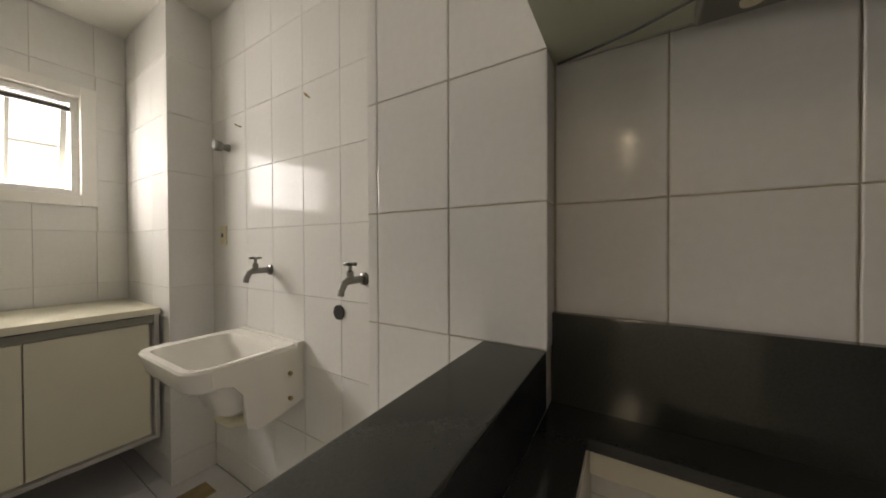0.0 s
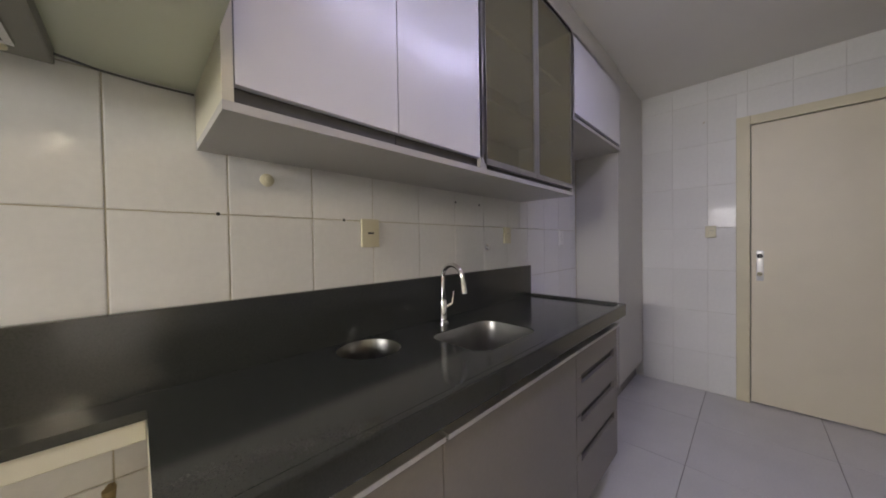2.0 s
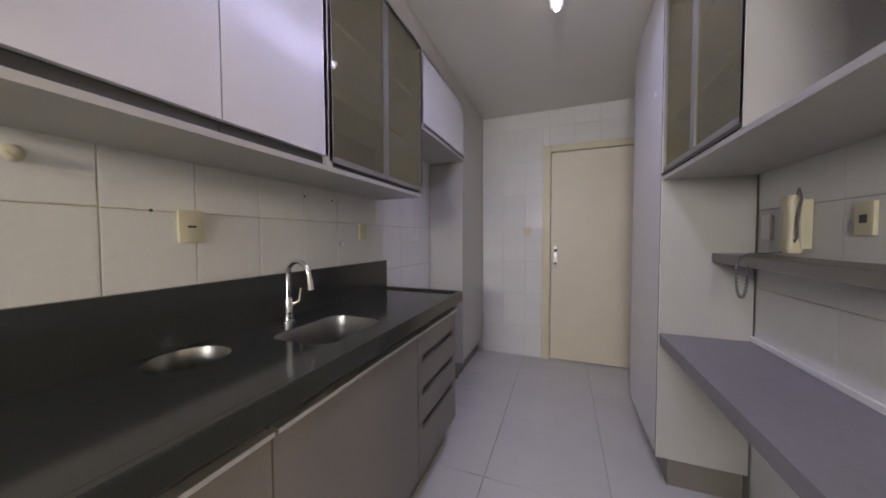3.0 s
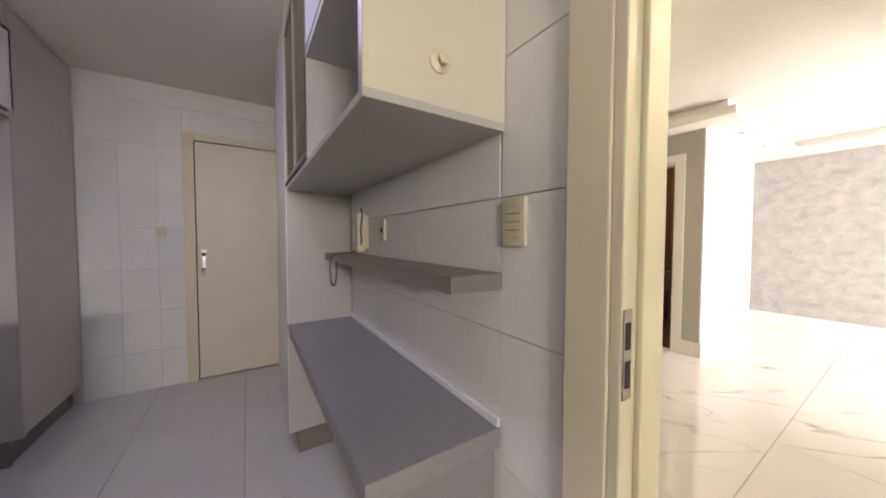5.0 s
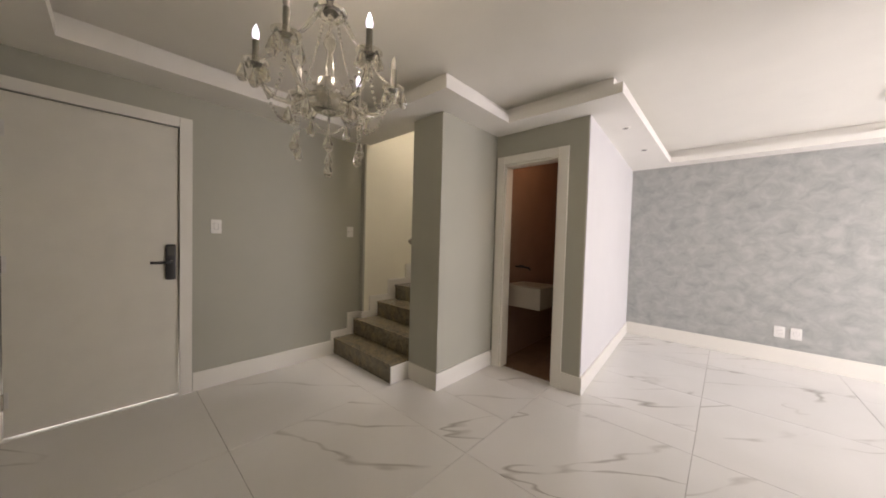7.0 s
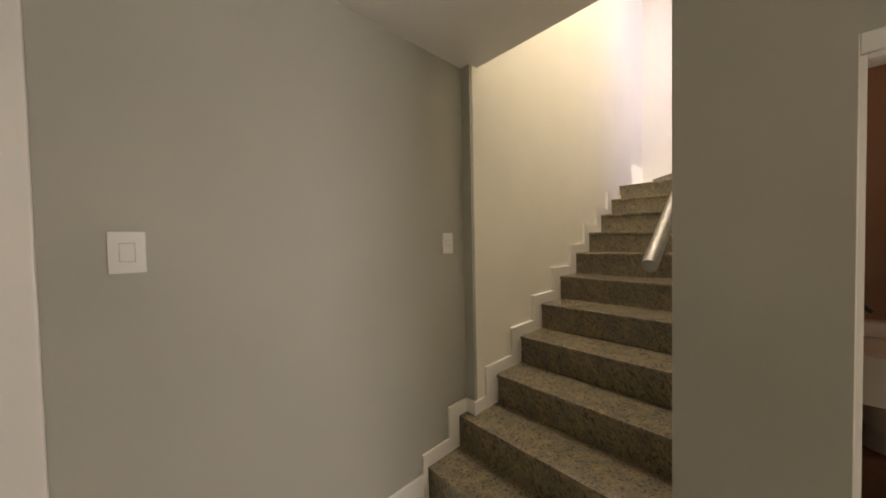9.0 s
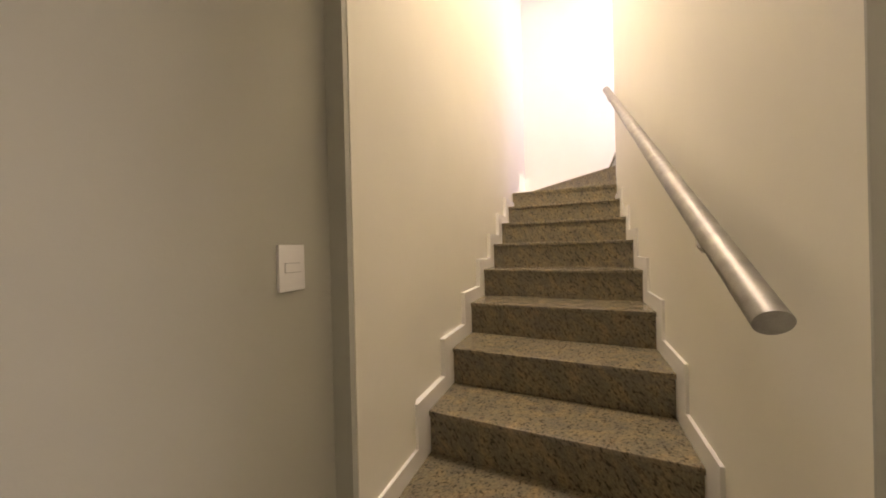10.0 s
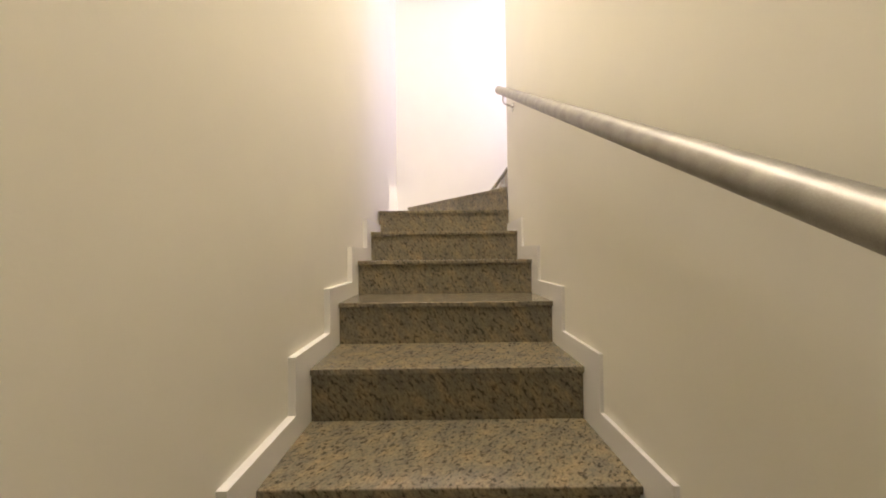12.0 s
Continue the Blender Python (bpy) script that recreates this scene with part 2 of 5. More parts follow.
CEILING = material("ceiling_paint", (0.80, 0.78, 0.72), 0.75, var=0.02, bump=0.1, bump_scale=90)
GYPSUM = material("gypsum_paint", (0.84, 0.82, 0.77), 0.7, var=0.02)
PALE_GROUT = material("pale_grout", (0.66, 0.63, 0.55), 0.9, var=0.12, scale=12)
GROUT = material("grout", (0.50, 0.45, 0.33), 0.9, var=0.2, scale=12)
WALL_TILE = material("white_glazed_tile", (0.74, 0.73, 0.70), 0.11, var=0.03, scale=2.5, bump=0.10, bump_scale=9, per_object=0.025, fine=0.02, spec=0.07)
FLOOR_TILE = material("pale_floor_tile", (0.62, 0.61, 0.60), 0.22, var=0.04, scale=4, per_object=0.03, fine=0.03)
FLOOR_GROUT = material("floor_grout", (0.36, 0.34, 0.30), 0.9, var=0.1)
MARBLE = marble("veined_white_porcelain")
MARBLE_JOINT = material("marble_joint", (0.45, 0.43, 0.40), 0.8, var=0.1)
# basin greyed: the dimness of the toilet is in the colour
DIMMED_BASIN = material("dimmed_basin_grey", (0.30, 0.26, 0.215), 0.4, var=0.06)
BLACK_GRANITE = speckled("black_granite", (0.026, 0.028, 0.023), (0.031, 0.033, 0.027), (0.038, 0.040, 0.034), 260, 0.13)
STAIR_GRANITE = fleck_granite("brown_granite")
# white board darkened: the shade of undersides and carcasses is in the colour
SHADED_BOARD = material("shaded_white_laminate", (0.47, 0.455, 0.42), 0.32, var=0.02, fine=0.01)
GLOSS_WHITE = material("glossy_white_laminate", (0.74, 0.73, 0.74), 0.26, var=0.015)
CREAM_BOARD = material("cream_laminate", (0.64, 0.605, 0.47), 0.35, var=0.03)
PALE_GREEN = material("pale_green_laminate", (0.58, 0.61, 0.47), 0.3, var=0.03)
TAUPE_BOARD = material("taupe_laminate", (0.205, 0.184, 0.160), 0.38, var=0.04, fine=0.03)
LILAC_BOARD = material("grey_laminate", (0.25, 0.24, 0.245), 0.42, var=0.04, fine=0.05)
LARDER_BOARD = material("pale_grey_laminate", (0.54, 0.52, 0.47), 0.4, var=0.03, fine=0.03)
DARK_GAP = material("dark_profile", (0.05, 0.048, 0.042), 0.5, var=0.1)
ALUMINIUM = material("brushed_aluminium", (0.70, 0.69, 0.67), 0.4, metal=0.7, var=0.06, scale=20)
STEEL = material("stainless_steel", (0.62, 0.61, 0.58), 0.26, metal=1.0, var=0.08, scale=14)
OLD_CHROME = material("worn_chrome", (0.24, 0.237, 0.22), 0.3, metal=1.0, var=0.1, scale=30)
CHROME = material("chrome", (0.85, 0.85, 0.85), 0.07, metal=1.0, var=0.02)
SINK_STEEL = material("dull_sink_steel", (0.34, 0.335, 0.32), 0.36, metal=1.0, var=0.1, scale=14)
RAIL_STEEL = material("brushed_rail_steel", (0.33, 0.315, 0.275), 0.48, metal=0.6, var=0.2, scale=25, fine=0.08)
PEWTER = material("dull_pewter_frame", (0.34, 0.33, 0.30), 0.4, metal=0.6, var=0.06)
HOOD_STEEL = material("painted_hood_metal", (0.20, 0.195, 0.165), 0.42, metal=0.6, var=0.06)
HOOD_MESH = material("greasy_filter_mesh", (0.15, 0.145, 0.09), 0.6, metal=0.5, var=0.25, scale=30, bump=0.6, bump_scale=260)
CERAMIC = material("white_ceramic", (0.76, 0.74, 0.68), 0.18, var=0.05, scale=5, coat=0.3)
DOOR_PAINT = material("painted_door_leaf", (0.734, 0.662, 0.504), 0.45, var=0.03, scale=4, bump=0.08, bump_scale=160)
ENTRY_PAINT = material("entrance_door_paint", (0.72, 0.70, 0.63), 0.5, var=0.03, scale=6, bump=0.2, bump_scale=230)
TRIM_PAINT = material("white_trim_paint", (0.80, 0.78, 0.72), 0.4, var=0.02)
OLD_TRIM = material("yellowed_trim_paint", (0.66, 0.60, 0.42), 0.45, var=0.06)
PLASTIC = material("white_plastic", (0.76, 0.75, 0.72), 0.35, var=0.02)
OLD_PLASTIC = material("yellowed_plastic", (0.62, 0.57, 0.40), 0.4, var=0.05)
BLACK_PLASTIC = material("black_plastic", (0.02, 0.02, 0.021), 0.35, var=0.1)
GREY_CORD = material("grey_cord", (0.12, 0.12, 0.12), 0.55, var=0.1)
BROWN_WALL = material("terracotta_wall", (0.28, 0.175, 0.125), 0.6, var=0.12, scale=3, bump=0.2, bump_scale=60)
# brown holds the dim orange lamplight on the toilet floor
WARM_LIT_FLOOR = material("warm_lit_floor_tile", (0.24, 0.15, 0.10), 0.25, var=0.15, scale=5, per_object=0.05)
SMOKED = tinted_pane("smoked_glass", (0.72, 0.68, 0.47), 0.09, (0.40, 0.385, 0.26))
CRYSTAL = clear_glass("crystal", (0.95, 0.93, 0.86))
WINDOW_GLASS = tinted_pane("window_glass", (0.92, 0.94, 0.95), 0.07)
BULB = emitter("lit_led_bulb", (0.80, 0.78, 1.0), 3.0)
DULL_BULB = material("unlit_bulb", (0.5, 0.49, 0.46), 0.2)
TUBE_GLOW = emitter("lit_tube", (0.92, 0.93, 1.0), 4.0)
SPOT_GLOW = emitter("lit_spot", (1.0, 0.98, 0.95), 7.0)
SLIT_GLOW = emitter("daylight_backdrop", (1.0, 0.97, 0.95), 2.6)
RUBBER = material("dark_rubber", (0.03, 0.028, 0.025), 0.8, var=0.1)
BRASS = material("old_brass", (0.42, 0.32, 0.16), 0.4, metal=1.0, var=0.15, scale=20)
CHAIN_CLOTH = material("black_chain_sleeve", (0.012, 0.012, 0.012), 0.85, var=0.2, scale=30)

# ---------------------------------------------------------------- builders
def add_box(bm, a, b, bevel=0.0):
    v = [bm.verts.new((x, y, z)) for x in (a[0], b[0]) for y in (a[1], b[1]) for z in (a[2], b[2])]
    fs = [bm.faces.new([v[i] for i in q]) for q in ((0, 1, 3, 2), (4, 6, 7, 5), (0, 4, 5, 1), (2, 3, 7, 6), (0, 2, 6, 4), (1, 5, 7, 3))]
    if bevel:
        es = list({e for f in fs for e in f.edges})
        bmesh.ops.bevel(bm, geom=es, offset=bevel, segments=2, affect="EDGES", profile=0.6)


def boxes(*bs, bevel=0.0):
    bm = bmesh.new()
    for a, b in bs:
        lo = [min(a[i], b[i]) for i in range(3)]
        hi = [max(a[i], b[i]) for i in range(3)]
        add_box(bm, lo, hi, bevel)
    return bm


def mesh_of(name, bm, mat, smooth=False):
    bmesh.ops.recalc_face_normals(bm, faces=bm.faces)
    me = bpy.data.meshes.new(name)
    bm.to_mesh(me)
    bm.free()
    me.materials.append(mat)
    if smooth:
        me.polygons.foreach_set("use_smooth", [True] * len(me.polygons))
        me.set_sharp_from_angle(angle=radians(35))
    return me


def part(name, bm, mat, parent, label="", smooth=False):
    ob = new(name, mesh_of(name, bm, mat, smooth))
    ob.parent = parent
    if label:
        ob["label"] = label
    return ob


def solid(name, bm, mat, label, category="", kind="", group="", smooth=False):
    return tagged(new(name, mesh_of(name, bm, mat, smooth)), label, category, group, kind)


def thing(name, at, label, category, group="", kind=""):
    ob = new(name)
    ob.empty_display_size = 0.1
    ob.location = at
    return tagged(ob, label, category, group, kind)


def shift(bm, d):
    bmesh.ops.translate(bm, verts=bm.verts, vec=d)
    return bm


def local(bm, parent):
    """Puts world-placed geometry into the frame of a thing whose only transform is its place."""
    return shift(bm, -Vector(parent.location))


def tube(points, radius, seg=10, caps=True, bm=None):
    """A round tube along points; radius may be a number or one per point."""
    bm = bm or bmesh.new()
    pts = [Vector(p) for p in points]
    rings = []
    side = None
    for i, p in enumerate(pts):
        d = (pts[min(i + 1, len(pts) - 1)] - pts[max(i - 1, 0)]).normalized()
        if side is None:
            side = d.orthogonal().normalized()
        side = (side - d * side.dot(d)).normalized()
        up = d.cross(side)
        r = radius[i] if isinstance(radius, (list, tuple)) else radius
        rings.append([bm.verts.new(p + (side * math.cos(2 * math.pi * k / seg) + up * math.sin(2 * math.pi * k / seg)) * r) for k in range(seg)])
    for a, b in zip(rings, rings[1:]):
        for k in range(seg):
            bm.faces.new((a[k], a[(k + 1) % seg], b[(k + 1) % seg], b[k]))
    if caps:
        bm.faces.new(rings[0][::-1]), bm.faces.new(rings[-1])
    return bm


def lathe(profile, seg=16, at=(0, 0, 0), bm=None):
    """A turned shape from (radius, height) pairs."""
    bm = bm or bmesh.new()
    rings = []
    for r, z in profile:
        r = max(r, 0.0004)
        rings.append([bm.verts.new((at[0] + r * math.cos(2 * math.pi * k / seg), at[1] + r * math.sin(2 * math.pi * k / seg), at[2] + z)) for k in range(seg)])
    for a, b in zip(rings, rings[1:]):
        for k in range(seg):
            bm.faces.new((a[k], a[(k + 1) % seg], b[(k + 1) % seg], b[k]))
    bm.faces.new(rings[0][::-1]), bm.faces.new(rings[-1])
    return bm


def rounded(cx, cy, z, hx, hy, r, seg=6):
    """The points of a rounded rectangle."""
    out = []
    for sx, sy, a0 in ((1, 1, 0), (-1, 1, 90), (-1, -1, 180), (1, -1, 270)):
        for k in range(seg + 1):
            a = radians(a0 + 90 * k / seg)
            out.append((cx + sx * (hx - r) + r * math.cos(a), cy + sy * (hy - r) + r * math.sin(a), z))
    return out


def loft(rings, first=True, last=True, bm=None):
    bm = bm or bmesh.new()
    vs = [[bm.verts.new(p) for p in ring] for ring in rings]
    for a, b in zip(vs, vs[1:]):
        n = len(a)
        for k in range(n):
            bm.faces.new((a[k], a[(k + 1) % n], b[(k + 1) % n], b[k]))
    if first:
        bm.faces.new(vs[0][::-1])
    if last:
        bm.faces.new(vs[-1])
    return bm


def slab(outer, holes, z0, z1):
    """A flat slab with holes, from outlines."""
    bm = bmesh.new()
    edges = []
    for loop in (outer, *holes):
        vs = [bm.verts.new((p[0], p[1], z1)) for p in loop]
        edges += [bm.edges.new((vs[i], vs[(i + 1) % len(vs)])) for i in range(len(vs))]
    bmesh.ops.triangle_fill(bm, use_beauty=True, use_dissolve=False, edges=edges)
    r = bmesh.ops.extrude_face_region(bm, geom=list(bm.faces))
    bmesh.ops.translate(bm, verts=[g for g in r["geom"] if isinstance(g, bmesh.types.BMVert)], vec=(0, 0, z0 - z1))
    return bm


def prism_y(profile, y0, y1):
    """A profile of (x, z) pairs drawn out along y."""
    bm = bmesh.new()
    a = [bm.verts.new((x, y0, z)) for x, z in profile]
    b = [bm.verts.new((x, y1, z)) for x, z in profile]
    n = len(a)
    for k in range(n):
        bm.faces.new((a[k], a[(k + 1) % n], b[(k + 1) % n], b[k]))
    bm.faces.new(a[::-1]), bm.faces.new(b)
    return bm


TILE_MESHES = {}


def tile_mesh(w, h, mat, deep=0.006, edge=0.003):
    """A tile w by h in its own x and z, its face towards -y, with softened edges."""
    key = (round(w, 3), round(h, 3), edge, mat.name)
    if key not in TILE_MESHES:
        bm = bmesh.new()
        rings = []
        for inset, y in ((0.0, deep), (0.0, deep * 0.35), (edge * 0.35, deep * 0.08), (edge, 0.0)):
            rings.append([(-w / 2 + inset, y, -h / 2 + inset), (w / 2 - inset, y, -h / 2 + inset), (w / 2 - inset, y, h / 2 - inset), (-w / 2 + inset, y, h / 2 - inset)])
        TILE_MESHES[key] = mesh_of("tile", loft(rings, first=False), mat)
    return TILE_MESHES[key]


def cut_rect(r, hole):
    """What is left of the rectangle r (u0, u1, v0, v1) when hole is taken away."""
    u0, u1, v0, v1 = r
    a0, a1, b0, b1 = hole
    if a0 >= u1 or a1 <= u0 or b0 >= v1 or b1 <= v0:
        return [r]
    out = []
    if a0 > u0:
        out.append((u0, a0, v0, v1))
    if a1 < u1:
        out.append((a1, u1, v0, v1))
    lo, hi = max(u0, a0), min(u1, a1)
    if b0 > v0:
        out.append((lo, hi, v0, b0))
    if b1 < v1:
        out.append((lo, hi, b1, v1))
    return out


def tiles(parent, place, u_range, v_range, u_joint, v_joint, du, dv, mat, gap=0.0026, holes=(), gap_u=None, edge=0.003):
    """Lays single tiles. place(u, v) gives the pose whose -y looks out of the wall; joints run through u_joint and v_joint."""
    i0 = math.floor((u_range[0] - u_joint) / du)
    j0 = math.floor((v_range[0] - v_joint) / dv)
    i = i0
    while u_joint + i * du < u_range[1] - 0.004:
        j = j0
        while v_joint + j * dv < v_range[1] - 0.004:
            rects = [(max(u_joint + i * du, u_range[0]), min(u_joint + (i + 1) * du, u_range[1]), max(v_joint + j * dv, v_range[0]), min(v_joint + (j + 1) * dv, v_range[1]))]
            for hole in holes:
                rects = [q for r in rects for q in cut_rect(r, hole)]
            for u0, u1, v0, v1 in rects:
                w, h = u1 - u0 - (gap if gap_u is None else gap_u), v1 - v0 - gap
                if w > 0.012 and h > 0.012:
                    ob = new("tile", tile_mesh(w, h, mat, edge=edge))
                    ob.parent = parent
                    ob.matrix_world = place((u0 + u1) / 2, (v0 + v1) / 2)
            j += 1
        i += 1


def face_px(x):
    """Poses on a wall that looks towards +x."""
    return lambda u, v: pose(x - 0.002, u, v, 0, 0, 90)


def face_nx(x):
    return lambda u, v: pose(x + 0.002, u, v, 0, 0, -90)


def face_ny(y):
    return lambda u, v: pose(u, y + 0.002, v)


def face_py(y):
    return lambda u, v: pose(u, y - 0.002, v, 0, 0, 180)


def face_up(z):
    return lambda u, v: pose(u, v, z, -90, 0, 0)

# ---------------------------------------------------------------- plan
KW, KF, KR = 0.0, 4.0, 1.866          # kitchen: tiled walls
LX, LX0, LX1 = 1.97, 1.977, 2.022     # dividing wall, living side, slightly askew
KC, LC, BAND = 2.45, 2.50, 2.337      # ceilings and the lowered border
EW = 4.145                            # entrance wall
P1X, P1Y = 4.415, 2.783               # corner beside the stairs
P2X, P2Y = 5.233, 1.888               # corner beside the toilet
FX = 7.65                             # trowelled wall
RW, RWX = 0.158, 4.69                 # white wall and its end
SL, SR, SX = 4.078, 3.139, 8.0        # stair walls
RISE = 0.175
NOSE = [4.20, 4.437, 4.705, 4.968, 5.247, 5.546, 5.84, 6.124, 6.422, 6.722, 7.02]
TOP = 5.2

# ---------------------------------------------------------------- structure
kitchen_floor = solid("floor_kitchen", boxes(((-0.15, -2.4, -0.12), (LX - 0.06, 4.2, -0.006))), FLOOR_GROUT, "pale square floor tiles with thin joints", "floor", "structure")
living_floor = solid("floor_living", boxes(((LX - 0.06, -3.2, -0.12), (8.2, 4.3, -0.006))), MARBLE_JOINT, "polished white porcelain floor with grey marble veins", "floor", "structure")
solid("ground", boxes(((-60, -60, -0.4), (60, 60, -0.3))), FLOOR_GROUT, "plain ground outside the building", "ground", "structure")

wall_west = solid("wall_west", boxes(((-0.3, -0.335, 0), (0.06, 0.135, KC + 0.1)), ((-0.3, 0.135, 0), (-0.006, 4.2, KC + 0.1))), GROUT, "kitchen wall of white glazed tiles with yellowed grout", "wall", "structure")
wall_wash = solid("wall_wash", boxes(((-0.3, -2.5, 0), (-0.126, -0.335, KC + 0.1))), PALE_GROUT, "white tiled laundry wall behind the sink", "wall", "structure")
wall_column = solid("wall_column", boxes(((-0.126, -2.3, 0), (0.069, -1.686, KC))), PALE_GROUT, "white tiled column in the laundry corner", "wall", "structure")
WIN = (0.255, 1.25, 1.49, 2.02)
wall_laundry = solid("wall_laundry", boxes(((-0.126, -2.5, 0), (WIN[0], -2.306, KC + 0.1)), ((WIN[1], -2.5, 0), (2.0, -2.306, KC + 0.1)), ((WIN[0], -2.5, 0), (WIN[1], -2.306, WIN[2])), ((WIN[0], -2.5, WIN[3]), (WIN[1], -2.306, KC + 0.1))), PALE_GROUT, "white tiled laundry wall with a window", "wall", "structure")
KD = (0.965, 1.765, 2.045)
wall_north = solid("wall_north", boxes(((-0.006, KF + 0.006, 0), (KD[0], KF + 0.2, KC + 0.1)), ((KD[1], KF + 0.006, 0), (KR + 0.006, KF + 0.2, KC + 0.1)), ((KD[0], KF + 0.006, KD[2]), (KD[1], KF + 0.2, KC + 0.1))), PALE_GROUT, "kitchen end wall of white glazed tiles", "wall", "structure")
DO = (RW + 0.02, 0.965, 2.1)          # opening between kitchen and living room
wall_divider = solid("wall_divider", boxes(((KR + 0.006, DO[1], 0), (KR + 0.05, KF + 0.006, LC + 0.1)), ((KR + 0.006, -2.306, 0), (LX, DO[0], LC + 0.1)), ((KR + 0.006, DO[0], DO[2]), (LX, DO[1], LC + 0.1))), GREY_WALL, "wall between kitchen and living room, tiled on one side and grey on the other", "wall", "structure")
solid("wall_divider_living", slab([(KR + 0.05, DO[1]), (LX0, DO[1]), (LX1, EW + 0.1), (KR + 0.05, EW + 0.1)], [], 0, LC + 0.1), GREY_WALL, "grey living room side of the kitchen wall", "wall", "structure")
solid("ceiling_kitchen", boxes(((-0.126, -2.306, KC), (KR + 0.006, 4.006, KC + 0.1))), CEILING, "plain white kitchen ceiling", "ceiling", "structure")

solid("wall_white", boxes(((LX, 0.0, 0), (RWX, RW, LC))), WHITE_WALL, "smooth white wall beside the kitchen door", "wall", "structure")
solid("wall_white_return", boxes(((RWX - 0.15, -3.0, 0), (RWX, 0.0, LC))), WHITE_WALL, "plain white wall of the living room", "wall", "structure")
ED = (2.105, 2.915, 2.084)
solid("wall_entrance", boxes(((LX, EW, 0), (ED[0], EW + 0.2, LC)), ((ED[1], EW, 0), (4.535, EW + 0.2, LC)), ((ED[0], EW, ED[2]), (ED[1], EW + 0.2, LC))), GREY_WALL, "matt grey entrance wall", "wall", "structure")
solid("wall_stair_outer", boxes(((4.535, SL, 0), (4.88, EW + 0.2, TOP)), ((4.88, SL + 0.012, 0), (SX, EW + 0.2, TOP))), CREAM_WALL, "cream stair wall", "wall", "structure")
solid("wall_stair_edge", boxes(((4.514, SL + 0.003, 0), (4.535, EW, BAND))), GREY_WALL, "narrow grey return beside the stairs", "wall", "structure")
solid("wall_stair_end", boxes(((SX, 1.5, 0), (SX + 0.2, EW + 0.2, TOP))), WHITE_WALL, "bright white wall at the head of the stairs", "wall", "structure")
solid("wall_stair_inner", boxes(((P1X + 0.004, SR - 0.08, 0), (7.04, SR, TOP)), ((6.94, 1.7, 2.62), (7.04, SR - 0.08, TOP))), CREAM_WALL, "cream wall along the handrail", "wall", "structure")
solid("wall_upstairs", boxes(((7.04, 1.5, 2.62), (SX, 1.7, 3.3)), ((7.04, 1.5, 4.85), (SX, 1.7, TOP)), ((7.04, 1.5, 3.3), (7.1, 1.7, 4.85)), ((7.94, 1.5, 3.3), (SX, 1.7, 4.85))), WHITE_WALL, "upstairs wall with a window", "wall", "structure")
LD = (2.13, 2.685, 2.04)
solid("wall_pillar", boxes(((P1X, P1Y, 0), (P1X + 0.004, SR, LC)), ((P1X + 0.004, P1Y, 0), (6.9, SR - 0.08, LC))), GREY_WALL, "grey wall end between stairs and toilet door", "wall", "structure")
solid("wall_toilet", boxes(((P2X, P2Y + 0.012, 0), (P2X + 0.12, LD[0], LC)), ((P2X, LD[1], 0), (P2X + 0.12, P1Y, LC)), ((P2X, LD[0], LD[2]), (P2X + 0.12, LD[1], LC))), GREY_WALL, "grey wall with the toilet door", "wall", "structure")
FAR_Y = 2.06                          # the toilet wall runs slightly askew
solid("wall_toilet_side", slab([(P2X, P2Y), (FX, FAR_Y), (FX, FAR_Y + 0.1), (P2X + 0.12, P2Y + 0.1), (P2X + 0.12, P2Y + 0.012), (P2X, P2Y + 0.012)], [], 0, LC), SIDE_WALL, "white toilet side wall facing the living room", "wall", "structure")
solid("wall_toilet_lining", boxes(((6.78, 2.1, 0), (6.9, P1Y, LC)), ((P2X + 0.12, P2Y + 0.1, 0), (P2X + 0.132, P2Y + 0.2, LC)), ((P2X + 0.12, P1Y - 0.012, 0), (6.78, P1Y, LC))), BROWN_WALL, "terracotta walls inside the toilet", "wall", "structure")
solid("wall_textured", boxes(((FX, -3.2, 0), (FX + 0.15, FAR_Y + 0.1, LC))), TEXTURED, "grey trowelled plaster feature wall", "wall", "structure")
BAL = (4.9, 7.5, 2.35)
solid("wall_balcony", boxes(((RWX - 0.15, -3.2, 0), (BAL[0], -3.0, LC)), ((BAL[1], -3.2, 0), (FX, -3.0, LC)), ((BAL[0], -3.2, BAL[2]), (BAL[1], -3.0, LC))), WHITE_WALL, "white wall around the wide balcony opening", "wall", "structure")
solid("ceiling_living", slab([(LX, -3.2), (FX + 0.15, -3.2), (FX + 0.15, FAR_Y + 0.1), (6.94, FAR_Y + 0.1), (6.94, SR - 0.08), (4.58, SR - 0.08), (4.58, EW + 0.2), (LX, EW + 0.2)], [], LC, LC + 0.12), CEILING, "plain white living room ceiling", "ceiling", "structure")
solid("ceiling_stairwell", boxes(((4.4, 1.5, TOP), (SX + 0.2, EW + 0.2, TOP + 0.1)), ((4.48, SR, LC + 0.12), (4.58, SL, TOP))), CEILING, "white ceiling high over the stairs", "ceiling", "structure")

